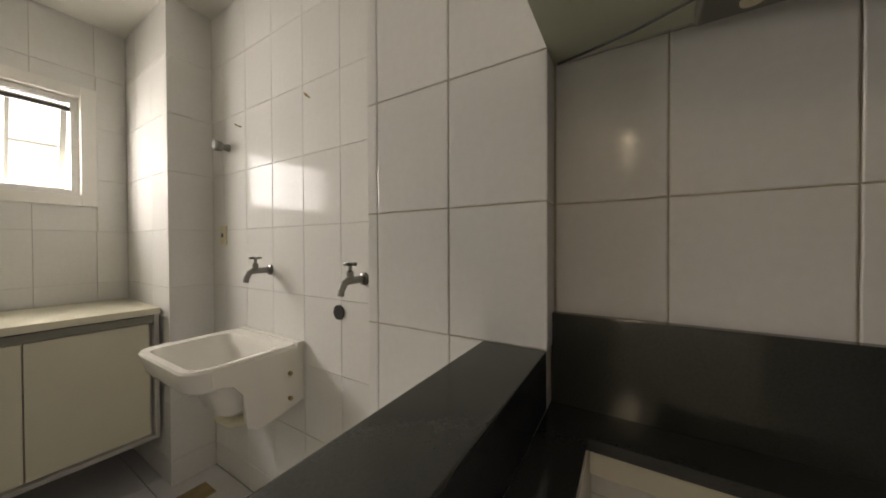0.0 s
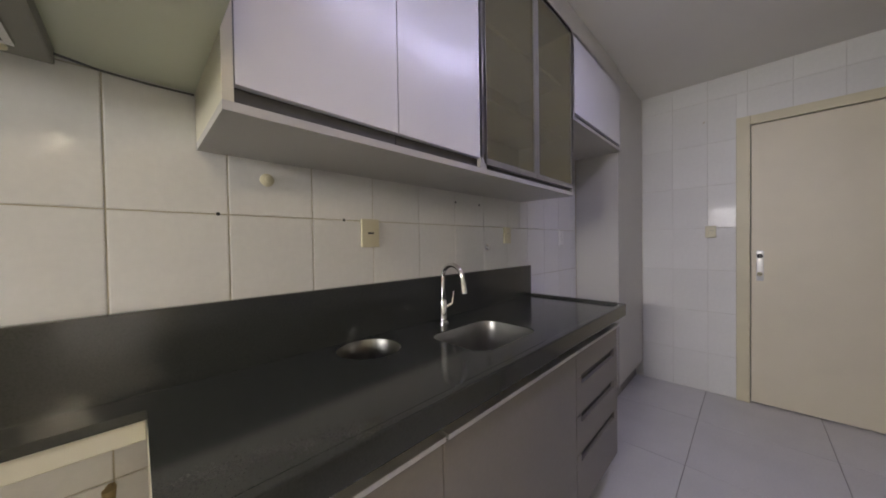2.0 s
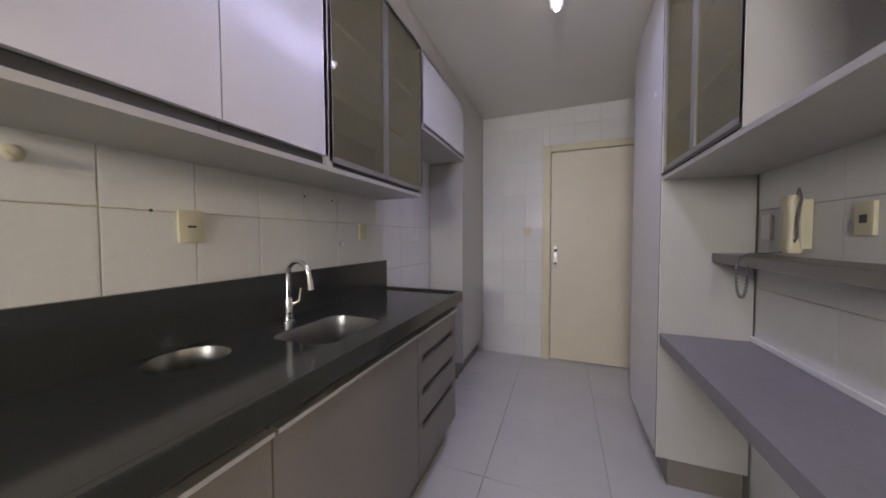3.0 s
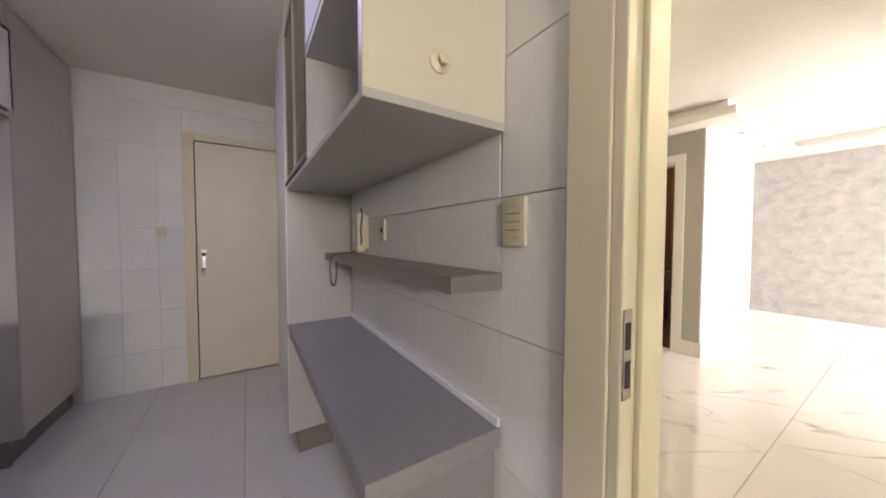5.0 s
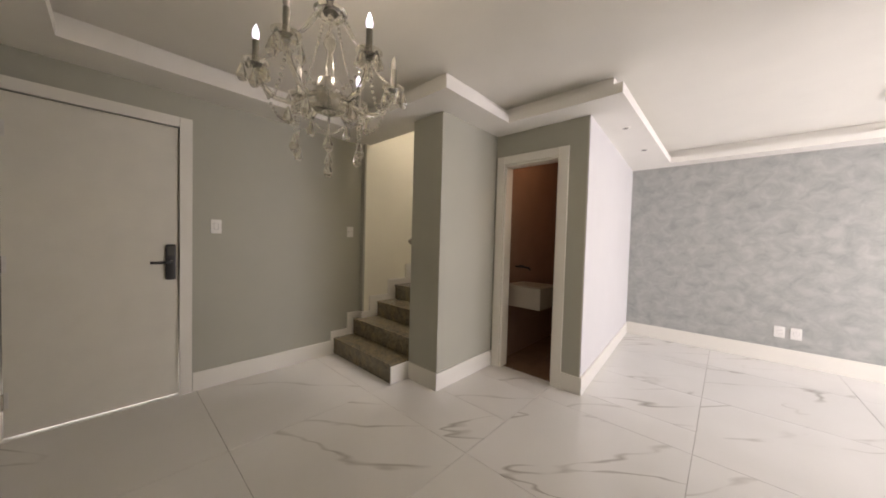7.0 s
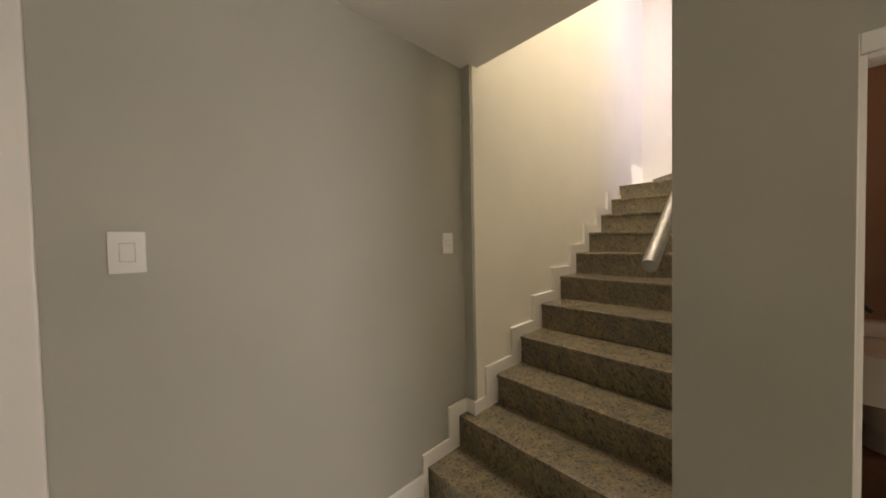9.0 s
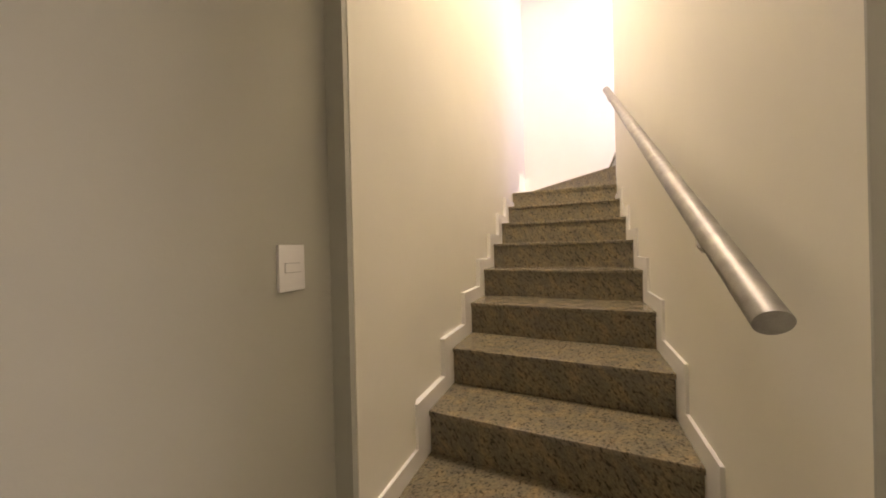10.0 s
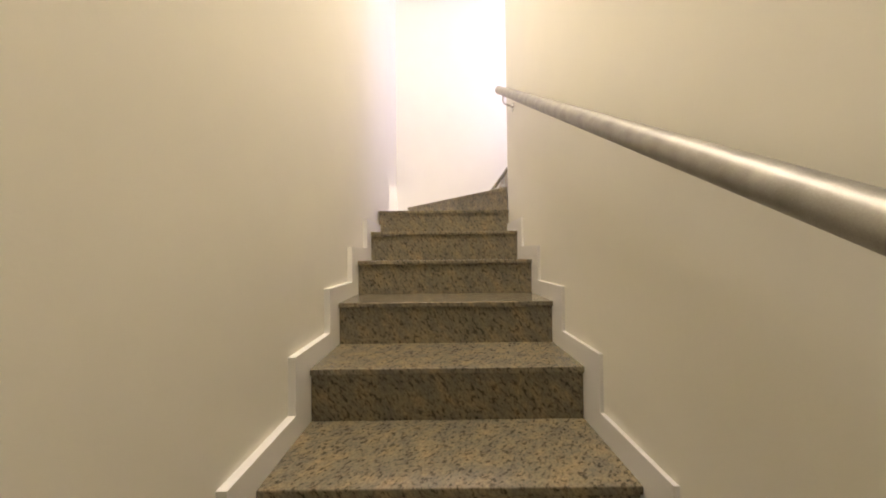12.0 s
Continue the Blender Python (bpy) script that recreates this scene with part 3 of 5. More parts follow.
# lowered border with a stepped lip
def border(lo, hi, mn):
    return boxes(((LX, RW, lo), (2.35 - mn, EW, hi)), ((2.35 - mn, 3.77 + mn, lo), (4.14 + mn, EW, hi)),
                 ((4.14 + mn, 2.50 + mn, lo), (4.58, SL if hi > 9 else EW, hi)), ((4.58, 2.50 + mn, lo), (P2X, P1Y, hi)),
                 ((4.97 + mn, 1.60 + mn, lo), (P2X, 2.50 + mn, hi)), ((P2X, 1.60 + mn, lo), (FX, FAR_Y, hi)),
                 ((7.40 + mn, -3.0, lo), (FX, 1.60 + mn, hi)), ((2.35 - mn, RW, lo), (RWX, 0.44 - mn, hi)), ((RWX, -0.1, lo), (5.0 - mn, 0.44 - mn, hi)))


solid("ceiling_border", border(BAND, 2.412, 0.0), GYPSUM, "white lowered gypsum border round the ceiling", "ceiling", "structure")
solid("ceiling_border_upper", border(2.412, LC - 0.002, 0.08), GYPSUM, "recessed upper lip of the gypsum border", "ceiling", "structure")


def skirting(name, runs, height=0.15, thick=0.014):
    """runs: (axis, plane, side, from, to); side is the way the face looks."""
    bs = []
    for axis, plane, side, a, b in runs:
        if axis == "x":
            bs.append(((plane, a, 0.0), (plane + side * thick, b, height)))
        else:
            bs.append(((a, plane, 0.0), (b, plane + side * thick, height)))
    return solid(name, boxes(*bs, bevel=0.003), TRIM_PAINT, "tall white skirting board", "skirting", "structure")


skirting("baseboard_entrance", [("y", EW, -1, ED[1] + 0.08, 4.1695)])
solid("baseboard_divider", slab([(LX0 + 0.001, 1.06), (LX0 + 0.016, 1.06), (LX1 + 0.014, EW), (LX1, EW)], [], 0.0, 0.15), TRIM_PAINT, "tall white skirting board", "skirting", "structure")
skirting("baseboard_pillar", [("x", P1X, -1, P1Y - 0.014, SR), ("y", P1Y, -1, P1X, P2X - 0.0)])
skirting("baseboard_toilet", [("x", P2X, -1, P2Y - 0.014, LD[0] - 0.08)])
solid("baseboard_toilet_side", slab([(P2X - 0.014, P2Y - 0.014), (FX, FAR_Y - 0.014), (FX, FAR_Y), (P2X, P2Y)], [], 0.0, 0.15), TRIM_PAINT, "tall white skirting board", "skirting", "structure")
skirting("baseboard_textured", [("x", FX, -1, -3.0, FAR_Y - 0.014)], 0.17)
skirting("baseboard_white", [("y", RW, 1, LX + 0.03, RWX + 0.014), ("x", RWX, 1, 0.0, RW)])

# ---------------------------------------------------------------- stairs
stairs = thing("staircase", (4.2, 3.6, 0), "staircase of brown speckled granite between cream walls", "staircase", kind="structure")
for k in range(11):
    z1 = RISE * (k + 1)
    z0 = 0.0 if k < 2 else RISE * (k - 1)
    x0 = NOSE[k] + 0.012
    x1 = (NOSE[k + 1] + 0.012) if k < 10 else SX
    left = EW if k < 1 else SL
    right = SR + 0.0
    if k < 10:
        body = boxes(((x0, right, z0), (NOSE[k + 1] + 0.03, left, z1 - 0.022)))
        tread = boxes(((NOSE[k], right, z1 - 0.022), (x1, left, z1)), bevel=0.004)
        if k == 1:
            body = boxes(((x0, right, z0), (4.5, EW, z1 - 0.022)), ((4.5, right, z0), (NOSE[k + 1] + 0.03, left, z1 - 0.022)))
            tread = boxes(((NOSE[k], right, z1 - 0.022), (4.5, EW, z1)), ((4.5, right, z1 - 0.022), (x1, left, z1)))
    else:
        body = slab([(x0, SR), (7.06, SR), (SX, 3.98), (SX, SL), (x0, SL)], [], z0, z1 - 0.022)
        tread = slab([(NOSE[k], SR), (7.06, SR), (SX, 3.98), (SX, SL), (NOSE[k], SL)], [], z1 - 0.022, z1)
    part("riser", local(body, stairs), STAIR_GRANITE, stairs)
    part("tread", local(tread, stairs), STAIR_GRANITE, stairs)
# the turn and the next flight
part("riser", local(slab([(7.072, SR), (SX, 3.12), (SX, 3.966)], [], 1.75, 12 * RISE - 0.022), stairs), STAIR_GRANITE, stairs)
part("tread", local(slab([(7.06, SR), (SX, 3.12), (SX, 3.98)], [], 12 * RISE - 0.022, 12 * RISE), stairs), STAIR_GRANITE, stairs)
for k in range(4):
    y1 = 3.12 - 0.29 * k
    part("riser", local(boxes(((7.06, y1 - 0.32, RISE * (11.5 + k)), (SX, y1 - 0.012, RISE * (13 + k) - 0.022))), stairs), STAIR_GRANITE, stairs)
    part("tread", local(boxes(((7.06, y1 - 0.29, RISE * (13 + k) - 0.022), (SX, y1, RISE * (13 + k))), bevel=0.004), stairs), STAIR_GRANITE, stairs)
solid("stair_side_board", boxes(((4.205, SR - 0.014, 0), (P1X - 0.014, SR, 0.155)), bevel=0.003), TRIM_PAINT, "white board closing the end of the first step", "trim", "structure")


def stepped_board(name, y, out, first, last):
    """A white skirting that climbs with the steps."""
    h, w = 0.072, 0.11
    prof = []
    for k in range(first, last):
        z = RISE * (k + 1)
        prof += [(NOSE[k] - w + 0.012, z - RISE + (h if k > first else 0.0)), (NOSE[k] - w + 0.012, z + h)]
    k = last
    prof += [(NOSE[k] - w + 0.012, RISE * k + h)]
    end_x = NOSE[k] + 0.012
    prof += [(end_x, RISE * k + h), (end_x, RISE * k)]
    for k in range(last - 1, first - 1, -1):
        z = RISE * (k + 1)
        prof += [(NOSE[k] + 0.012, z), (NOSE[k] + 0.012, z - RISE)]
    clean = []
    for p in prof:
        if not clean or (abs(p[0] - clean[-1][0]) > 1e-4 or abs(p[1] - clean[-1][1]) > 1e-4):
            clean.append(p)
    return solid(name, prism_y(clean, y, y + out), TRIM_PAINT, "white skirting board climbing beside the steps", "skirting", "structure")


stepped_board("baseboard_stair_left", SL + 0.014, -0.026, 2, 10)
stepped_board("baseboard_stair_right", SR, 0.012, 2, 10)
solid("baseboard_stair_foot", boxes(((4.17, EW - 0.014, 0.0), (4.198, EW, 0.25)), ((4.198, EW - 0.014, 0.176), (4.435, EW, 0.25)), ((4.36, EW - 0.014, 0.25), (4.435, EW, 0.425)), ((4.435, EW - 0.014, 0.351), (4.5, EW, 0.425)), ((4.5, SL - 0.012, 0.351), (4.514, EW, 0.425)), ((4.514, SL - 0.012, 0.351), (4.6065, SL, 0.425))), TRIM_PAINT, "white skirting stepping up round the wall corner", "skirting", "structure")

rail = thing("handrail", (5.6, 3.2, 2.0), "round brushed steel handrail on wall brackets", "handrail")
r0, r1 = Vector((4.466, 3.2135, 1.246)), Vector((6.95, 3.212, 2.762))
part("tube", local(tube([r0, r1], 0.0258, 28), rail), RAIL_STEEL, rail, smooth=True)
for f in (0.12, 0.94):
    p = r0.lerp(r1, f)
    br = part("bracket", local(tube([p + Vector((0, 0, -0.024)), p + Vector((0.006, 0, -0.062)), p + Vector((0.012, -0.01, -0.074)), p + Vector((0.035, -0.072, -0.089))], 0.0065, 8), rail), STEEL, rail, smooth=True)
    bm = lathe([(0.028, 0), (0.028, 0.004), (0.02, 0.007)], 16)
    bmesh.ops.rotate(bm, verts=bm.verts, cent=(0, 0, 0), matrix=Matrix.Rotation(radians(-90), 3, "X"))
    part("wall_plate", local(shift(bm, (p.x + 0.036, SR, p.z - 0.09)), rail), STEEL, br, smooth=True)

# ---------------------------------------------------------------- doors
def casing(name, label, bs, mat):
    return solid(name, boxes(*bs, bevel=0.004), mat, label, "door frame", "structure")


# entrance door
casing("door_frame_entrance", "white painted door casing on the entrance wall", [((ED[0] - 0.075, EW - 0.018, 0), (ED[0] + 0.002, EW - 0.001, ED[2] + 0.075)), ((ED[1] - 0.002, EW - 0.018, 0), (ED[1] + 0.075, EW - 0.001, ED[2] + 0.075)), ((ED[0] + 0.002, EW - 0.018, ED[2] - 0.002), (ED[1] - 0.002, EW - 0.001, ED[2] + 0.075))], TRIM_PAINT)
entry = thing("door_1", (2.5, EW + 0.03, 0), "white closed entrance door with a black smart lock", "door", kind="structure")
part("leaf", local(boxes(((ED[0] + 0.006, EW + 0.012, 0.012), (ED[1] - 0.006, EW + 0.05, ED[2] - 0.006)), bevel=0.003), entry), ENTRY_PAINT, entry)
lock = part("smart_lock", local(boxes(((2.832, EW - 0.018, 0.915), (2.893, EW + 0.012, 1.185)), bevel=0.012), entry), BLACK_PLASTIC, entry, "black electronic lock", True)
part("keypad", local(boxes(((2.842, EW - 0.0195, 1.10), (2.883, EW - 0.0175, 1.17)), bevel=0.0008), entry), DARK_GAP, lock, "dark glossy keypad")
part("lever", local(tube([(2.862, EW - 0.016, 1.05), (2.862, EW - 0.05, 1.05), (2.84, EW - 0.056, 1.05), (2.745, EW - 0.056, 1.05)], [0.014, 0.012, 0.011, 0.009], 12), entry), BLACK_PLASTIC, lock, smooth=True)
for z in (0.24, 1.06, 1.86):
    hinge = part("hinge", local(boxes(((ED[0] - 0.006, EW - 0.0205, z - 0.05), (ED[0] + 0.004, EW - 0.0185, z + 0.05)), ((ED[0] + 0.006, EW + 0.0095, z - 0.05), (ED[0] + 0.026, EW + 0.0115, z + 0.05)), bevel=0.0008), entry), ALUMINIUM, entry, "steel hinge leaves")
    part("knuckle", local(tube([(ED[0] + 0.004, EW - 0.012, z - 0.05), (ED[0] + 0.004, EW - 0.012, z + 0.05)], 0.0085, 10), entry), STEEL, hinge, smooth=True)
solid("backdrop_hall", boxes(((2.0, EW + 0.19, -0.001), (3.0, EW + 0.195, 0.3))), SLIT_GLOW, "bright hall light under the door", "backdrop", "structure")
# unseen panel added to close the doorway against outside light
solid("sky_block_entrance", boxes(((2.0, EW + 0.2, 0.0), (3.05, EW + 0.26, 2.4))), WHITE_WALL, "added unseen panel closing the opening behind the entrance door", "wall", "structure")

# kitchen end door
casing("door_frame_kitchen", "yellowed painted door casing in the tiled wall", [((KD[0] - 0.07, KF - 0.014, 0), (KD[0] + 0.004, KF + 0.004, KD[2] + 0.06)), ((KD[1] - 0.004, KF - 0.014, 0), (KD[1] + 0.07, KF + 0.004, KD[2] + 0.06)), ((KD[0] + 0.004, KF - 0.014, KD[2] - 0.004), (KD[1] - 0.004, KF + 0.004, KD[2] + 0.06))], OLD_TRIM)
kdoor = thing("door_2", (1.36, KF + 0.03, 0), "plain cream closed kitchen door with a steel lock plate", "door", kind="structure")
part("leaf", local(boxes(((KD[0] + 0.009, KF + 0.006, 0.01), (KD[1] - 0.009, KF + 0.04, KD[2] - 0.009)), bevel=0.003), kdoor), DOOR_PAINT, kdoor)
# unseen panel added to stop sky light leaking past the leaf
solid("sky_block_kitchen", boxes(((0.9, KF + 0.2, 0.0), (1.83, KF + 0.26, 2.4))), GREY_WALL, "added unseen panel keeping sky light out behind the kitchen door", "wall", "structure")
plate = part("lock_plate", local(boxes(((1.0, KF - 0.0, 0.905), (1.038, KF + 0.008, 1.125)), bevel=0.006), kdoor), ALUMINIUM, kdoor, "brushed steel lock plate", True)
for z in (1.085, 0.955):
    bm = lathe([(0.016, 0), (0.016, 0.012), (0.011, 0.018)], 14)
    bmesh.ops.rotate(bm, verts=bm.verts, cent=(0, 0, 0), matrix=Matrix.Rotation(radians(90), 3, "X"))
    part("cylinder", local(shift(bm, (1.019, KF + 0.001, z)), kdoor), BLACK_PLASTIC if z > 1 else CHROME, plate, smooth=True)

# frame of the opening to the living room
casing("door_frame_opening", "cream painted door jamb and casing with strike plates", [((KR - 0.012, DO[1] - 0.022, 0), (1.974, DO[1], DO[2])), ((KR - 0.016, DO[1], 0), (KR + 0.004, DO[1] + 0.085, DO[2] + 0.085)), ((LX0 + 0.0005, DO[1], 0), (LX0 + 0.014, DO[1] + 0.085, DO[2] + 0.085)), ((KR - 0.012, DO[0], 0), (LX - 0.002, DO[0] + 0.022, DO[2])), ((KR - 0.016, DO[0] - 0.085, 0), (KR + 0.004, DO[0], DO[2] + 0.085)), ((KR - 0.012, DO[0] + 0.022, DO[2] - 0.022), (1.974, DO[1] - 0.022, DO[2])), ((KR - 0.016, DO[0], DO[2]), (KR + 0.004, DO[1], DO[2] + 0.085)), ((LX0 + 0.0005, DO[0], DO[2]), (LX0 + 0.014, DO[1], DO[2] + 0.085)), ((KR + 0.032, DO[1] - 0.034, 0), (1.974, DO[1] - 0.022, DO[2] - 0.022))], OLD_TRIM)
strike = thing("strike_plate", (KR + 0.012, DO[1] - 0.025, 1.03), "worn steel strike plate on the door jamb", "lock")
yj = DO[1] - 0.0225
part("plate", local(boxes(((KR - 0.010, yj - 0.0025, 0.955), (KR + 0.016, yj, 1.108)), bevel=0.001), strike), STEEL, strike)
for z0, z1 in ((1.04, 1.085), (0.975, 1.02)):
    part("slot", local(boxes(((KR - 0.004, yj - 0.0035, z0), (KR + 0.010, yj - 0.0022, z1))), strike), RUBBER, strike)

# toilet door
casing("door_frame_toilet", "white painted toilet door casing", [((P2X - 0.016, LD[0] - 0.08, 0), (P2X + 0.001, LD[0], LD[2] + 0.08)), ((P2X - 0.016, LD[1], 0), (P2X + 0.001, P1Y - 0.016, LD[2] + 0.08)), ((P2X - 0.016, LD[0], LD[2]), (P2X + 0.001, LD[1], LD[2] + 0.08)), ((P2X + 0.001, LD[0] - 0.001, 0), (P2X + 0.12, LD[0] + 0.02, LD[2])), ((P2X + 0.001, LD[1] - 0.02, 0), (P2X + 0.12, LD[1] + 0.001, LD[2])), ((P2X + 0.001, LD[0] + 0.02, LD[2] - 0.02), (P2X + 0.12, LD[1] - 0.02, LD[2] + 0.001))], TRIM_PAINT)
tdoor = thing("door_3", (P2X + 0.13, LD[0] + 0.02, 0), "white toilet door standing open against the wall", "door", kind="structure")
part("leaf", local(boxes(((P2X + 0.125, LD[0] - 0.005, 0.01), (P2X + 0.64, LD[0] + 0.028, LD[2] - 0.022)), bevel=0.003), tdoor), ENTRY_PAINT, tdoor)
part("door_handle", local(tube([(P2X + 0.58, LD[0] + 0.028, 1.03), (P2X + 0.58, LD[0] + 0.07, 1.03), (P2X + 0.48, LD[0] + 0.07, 1.03)], 0.009, 10), tdoor), CHROME, tdoor, smooth=True)

# ---------------------------------------------------------------- kitchen
CT = 0.888
R1 = [(0.128 + 0.098 * math.cos(a * math.pi / 18), 1.32 + 0.098 * math.sin(a * math.pi / 18)) for a in range(36)]
S1 = [(p[0], p[1]) for p in rounded(0.298, 1.685, 0, 0.125, 0.168, 0.06, 6)]
outer = [(0.022, 0.137), (0.53, 0.137), (0.53, 0.216), (0.118, 0.216), (0.118, 0.822), (0.53, 0.822), (0.53, 2.515), (0.022, 2.515)]
worktop = thing("worktop", (0.27, 1.3, 0.87), "black granite kitchen worktop with a stove gap and two basin holes", "worktop")
part("slab", local(slab(outer, [R1, S1], CT - 0.02, CT), worktop), BLACK_GRANITE, worktop)
part("splashback", local(boxes(((0.001, 0.137, CT - 0.03), (0.022, 2.515, 1.07)), bevel=0.002), worktop), BLACK_GRANITE, worktop)
part("front_edge", local(boxes(((0.512, 0.824, CT - 0.046), (0.536, 2.515, CT + 0.012)), bevel=0.004), worktop), BLACK_GRANITE, worktop)
part("end_edge", local(boxes(((0.022, 2.5, CT - 0.046), (0.512, 2.524, CT + 0.012)), bevel=0.004), worktop), BLACK_GRANITE, worktop)
ledge = thing("ledge", (0.3, 0.07, 0.97), "black granite cap on the low wall", "ledge", kind="structure")
part("cap", local(boxes(((0.062, 0.004, 0.972), (0.62, 0.137, 1.003)), bevel=0.003), ledge), BLACK_GRANITE, ledge)
part("low_wall", local(boxes(((0.062, 0.016, 0.0), (0.60, 0.125, 0.972))), ledge), WHITE_WALL, ledge, "white low wall")
part("side_slab", local(boxes(((0.062, 0.125, CT), (0.53, 0.1365, 0.972))), ledge), BLACK_GRANITE, ledge)

sink = thing("sink", (0.298, 1.685, CT - 0.15), "rectangular stainless steel sink under the black worktop", "sink")
rings = [rounded(0.298, 1.685, CT - 0.003, 0.1245, 0.1675, 0.0595), rounded(0.298, 1.685, CT - 0.005, 0.1235, 0.1665, 0.059), rounded(0.298, 1.685, CT - 0.05, 0.124, 0.167, 0.058), rounded(0.298, 1.685, CT - 0.15, 0.115, 0.158, 0.05), rounded(0.298, 1.685, CT - 0.168, 0.10, 0.143, 0.045), rounded(0.298, 1.685, CT - 0.172, 0.03, 0.03, 0.028)]
part("bowl", local(loft(rings, first=False), sink), SINK_STEEL, sink, smooth=True)
part("drain", local(lathe([(0.028, 0), (0.028, 0.003), (0.02, 0.001)], 20, (0.298, 1.685, CT - 0.172)), sink), CHROME, sink, smooth=True)
basin = thing("round_basin", (0.128, 1.32, CT - 0.1), "small round steel basin sunk in the worktop", "basin")
part("bowl", local(loft([[(0.128 + r * math.cos(a * math.pi / 18), 1.32 + r * math.sin(a * math.pi / 18), CT + z) for a in range(36)] for r, z in ((0.0975, -0.003), (0.0965, -0.005), (0.096, -0.06), (0.09, -0.12), (0.07, -0.14), (0.02, -0.145))], first=False), basin), OLD_CHROME, basin, smooth=True)
tap = thing("kitchen_tap", (0.085, 1.69, CT), "chrome gooseneck kitchen tap on the worktop", "tap")
neck = [(0, 0, 0.0), (0, 0, 0.185)] + [(0.052 - 0.052 * math.cos(radians(a)), 0, 0.185 + 0.052 * math.sin(radians(a))) for a in range(20, 171, 15)] + [(0.107, 0, 0.172), (0.109, 0, 0.16)]
part("spout", tube(neck, 0.0095, 14), CHROME, tap, smooth=True)
part("nozzle", tube([(0.107, 0, 0.172), (0.112, 0, 0.13)], [0.0115, 0.013], 14), CHROME, tap, smooth=True)
part("base", lathe([(0.023, 0), (0.023, 0.005), (0.0155, 0.01), (0.0145, 0.085), (0.0105, 0.095)], 18), CHROME, tap, smooth=True)
part("lever", tube([(0, 0.012, 0.06), (0.012, 0.04, 0.075), (0.016, 0.046, 0.125)], [0.006, 0.0055, 0.004], 10), CHROME, tap, smooth=True)


def base_unit(label, y0, y1, drawers, top=CT - 0.04):
    u = thing("base_cabinet", (0.26, (y0 + y1) / 2, 0.0), label, "cabinet", "base cabinets under the worktop")
    part("carcass", local(boxes(((0.03, y0 + 0.002, 0.15), (0.478, y1 - 0.002, top))), u), SHADED_BOARD, u)
    part("plinth", local(boxes(((0.03, y0 + 0.002, 0.0), (0.43, y1 - 0.002, 0.15))), u), TAUPE_BOARD, u)
    part("shadow_rail", local(boxes(((0.478, y0, 0.795), (0.484, y1, CT - 0.034))), u), DARK_GAP, u)
    if not drawers:
        d = part("door", local(boxes(((0.479, y0 + 0.002, 0.155), (0.499, y1 - 0.002, 0.79)), bevel=0.0015), u), TAUPE_BOARD, u)
        part("handle", local(boxes(((0.484, y0 + 0.004, 0.791), (0.514, y1 - 0.004, 0.803)), bevel=0.002), u), ALUMINIUM, d, "aluminium edge profile")
    else:
        tops = [0.79, 0.685, 0.535, 0.38]
        lows = [0.688, 0.538, 0.383, 0.155]
        for i, (t, b) in enumerate(zip(tops, lows)):
            cut = 0.035 if i else 0.0
            bs = [((0.479, y0 + 0.002, b), (0.499, y1 - 0.002, t - cut))]
            if cut:
                bs += [((0.479, y0 + 0.002, t - cut), (0.499, y0 + 0.05, t)), ((0.479, y1 - 0.05, t - cut), (0.499, y1 - 0.002, t))]
            d = part("drawer_front", local(boxes(*bs), u), TAUPE_BOARD, u)
            if cut:
                part("finger_pull", local(boxes(((0.4795, y0 + 0.05, t - cut), (0.483, y1 - 0.05, t))), u), DARK_GAP, d, "dark recessed finger pull")
            else:
                part("handle", local(boxes(((0.484, y0 + 0.004, 0.791), (0.514, y1 - 0.004, 0.803)), bevel=0.002), u), ALUMINIUM, d, "aluminium edge profile")
    return u


base_unit("taupe base cabinet with a narrow door beside the stove gap", 0.842, 1.27, False, 0.68)
base_unit("wide taupe base cabinet with a plain door under the sink", 1.27, 1.985, False, 0.68)
base_unit("taupe base cabinet with four drawers at the worktop end", 1.985, 2.49, True)
solid("gable_panel", boxes(((0.03, 0.822, 0.0), (0.5, 0.842, CT - 0.034)), bevel=0.002), CREAM_BOARD, "cream side panel facing the stove gap", "panel")
solid("gable_panel", boxes(((0.03, 0.19, 0.0), (0.5, 0.213, CT - 0.021)), bevel=0.002), CREAM_BOARD, "cream side panel against the low wall", "panel")
batten = solid("worktop_batten", boxes(((0.075, 0.218, CT - 0.062), (0.112, 0.820, CT - 0.021)), bevel=0.002), CREAM_BOARD, "cream batten under the worktop strip", "batten")
gas = thing("gas_tap", (0.02, 0.765, 0.70), "old brass gas tap on the tiles behind the stove gap", "gas tap")
part("pipe", tube([(-0.02, 0, 0), (0.045, 0, 0)], 0.009, 10), BRASS, gas, smooth=True)
part("body", tube([(0.03, 0, -0.03), (0.03, 0, 0.022)], [0.008, 0.011], 12), BRASS, gas, smooth=True)
part("lever", boxes(((0.042, -0.006, -0.022), (0.049, 0.012, -0.004)), bevel=0.003), OLD_PLASTIC, gas)

# wall cabinets
UX = 0.318
UT = 2.30


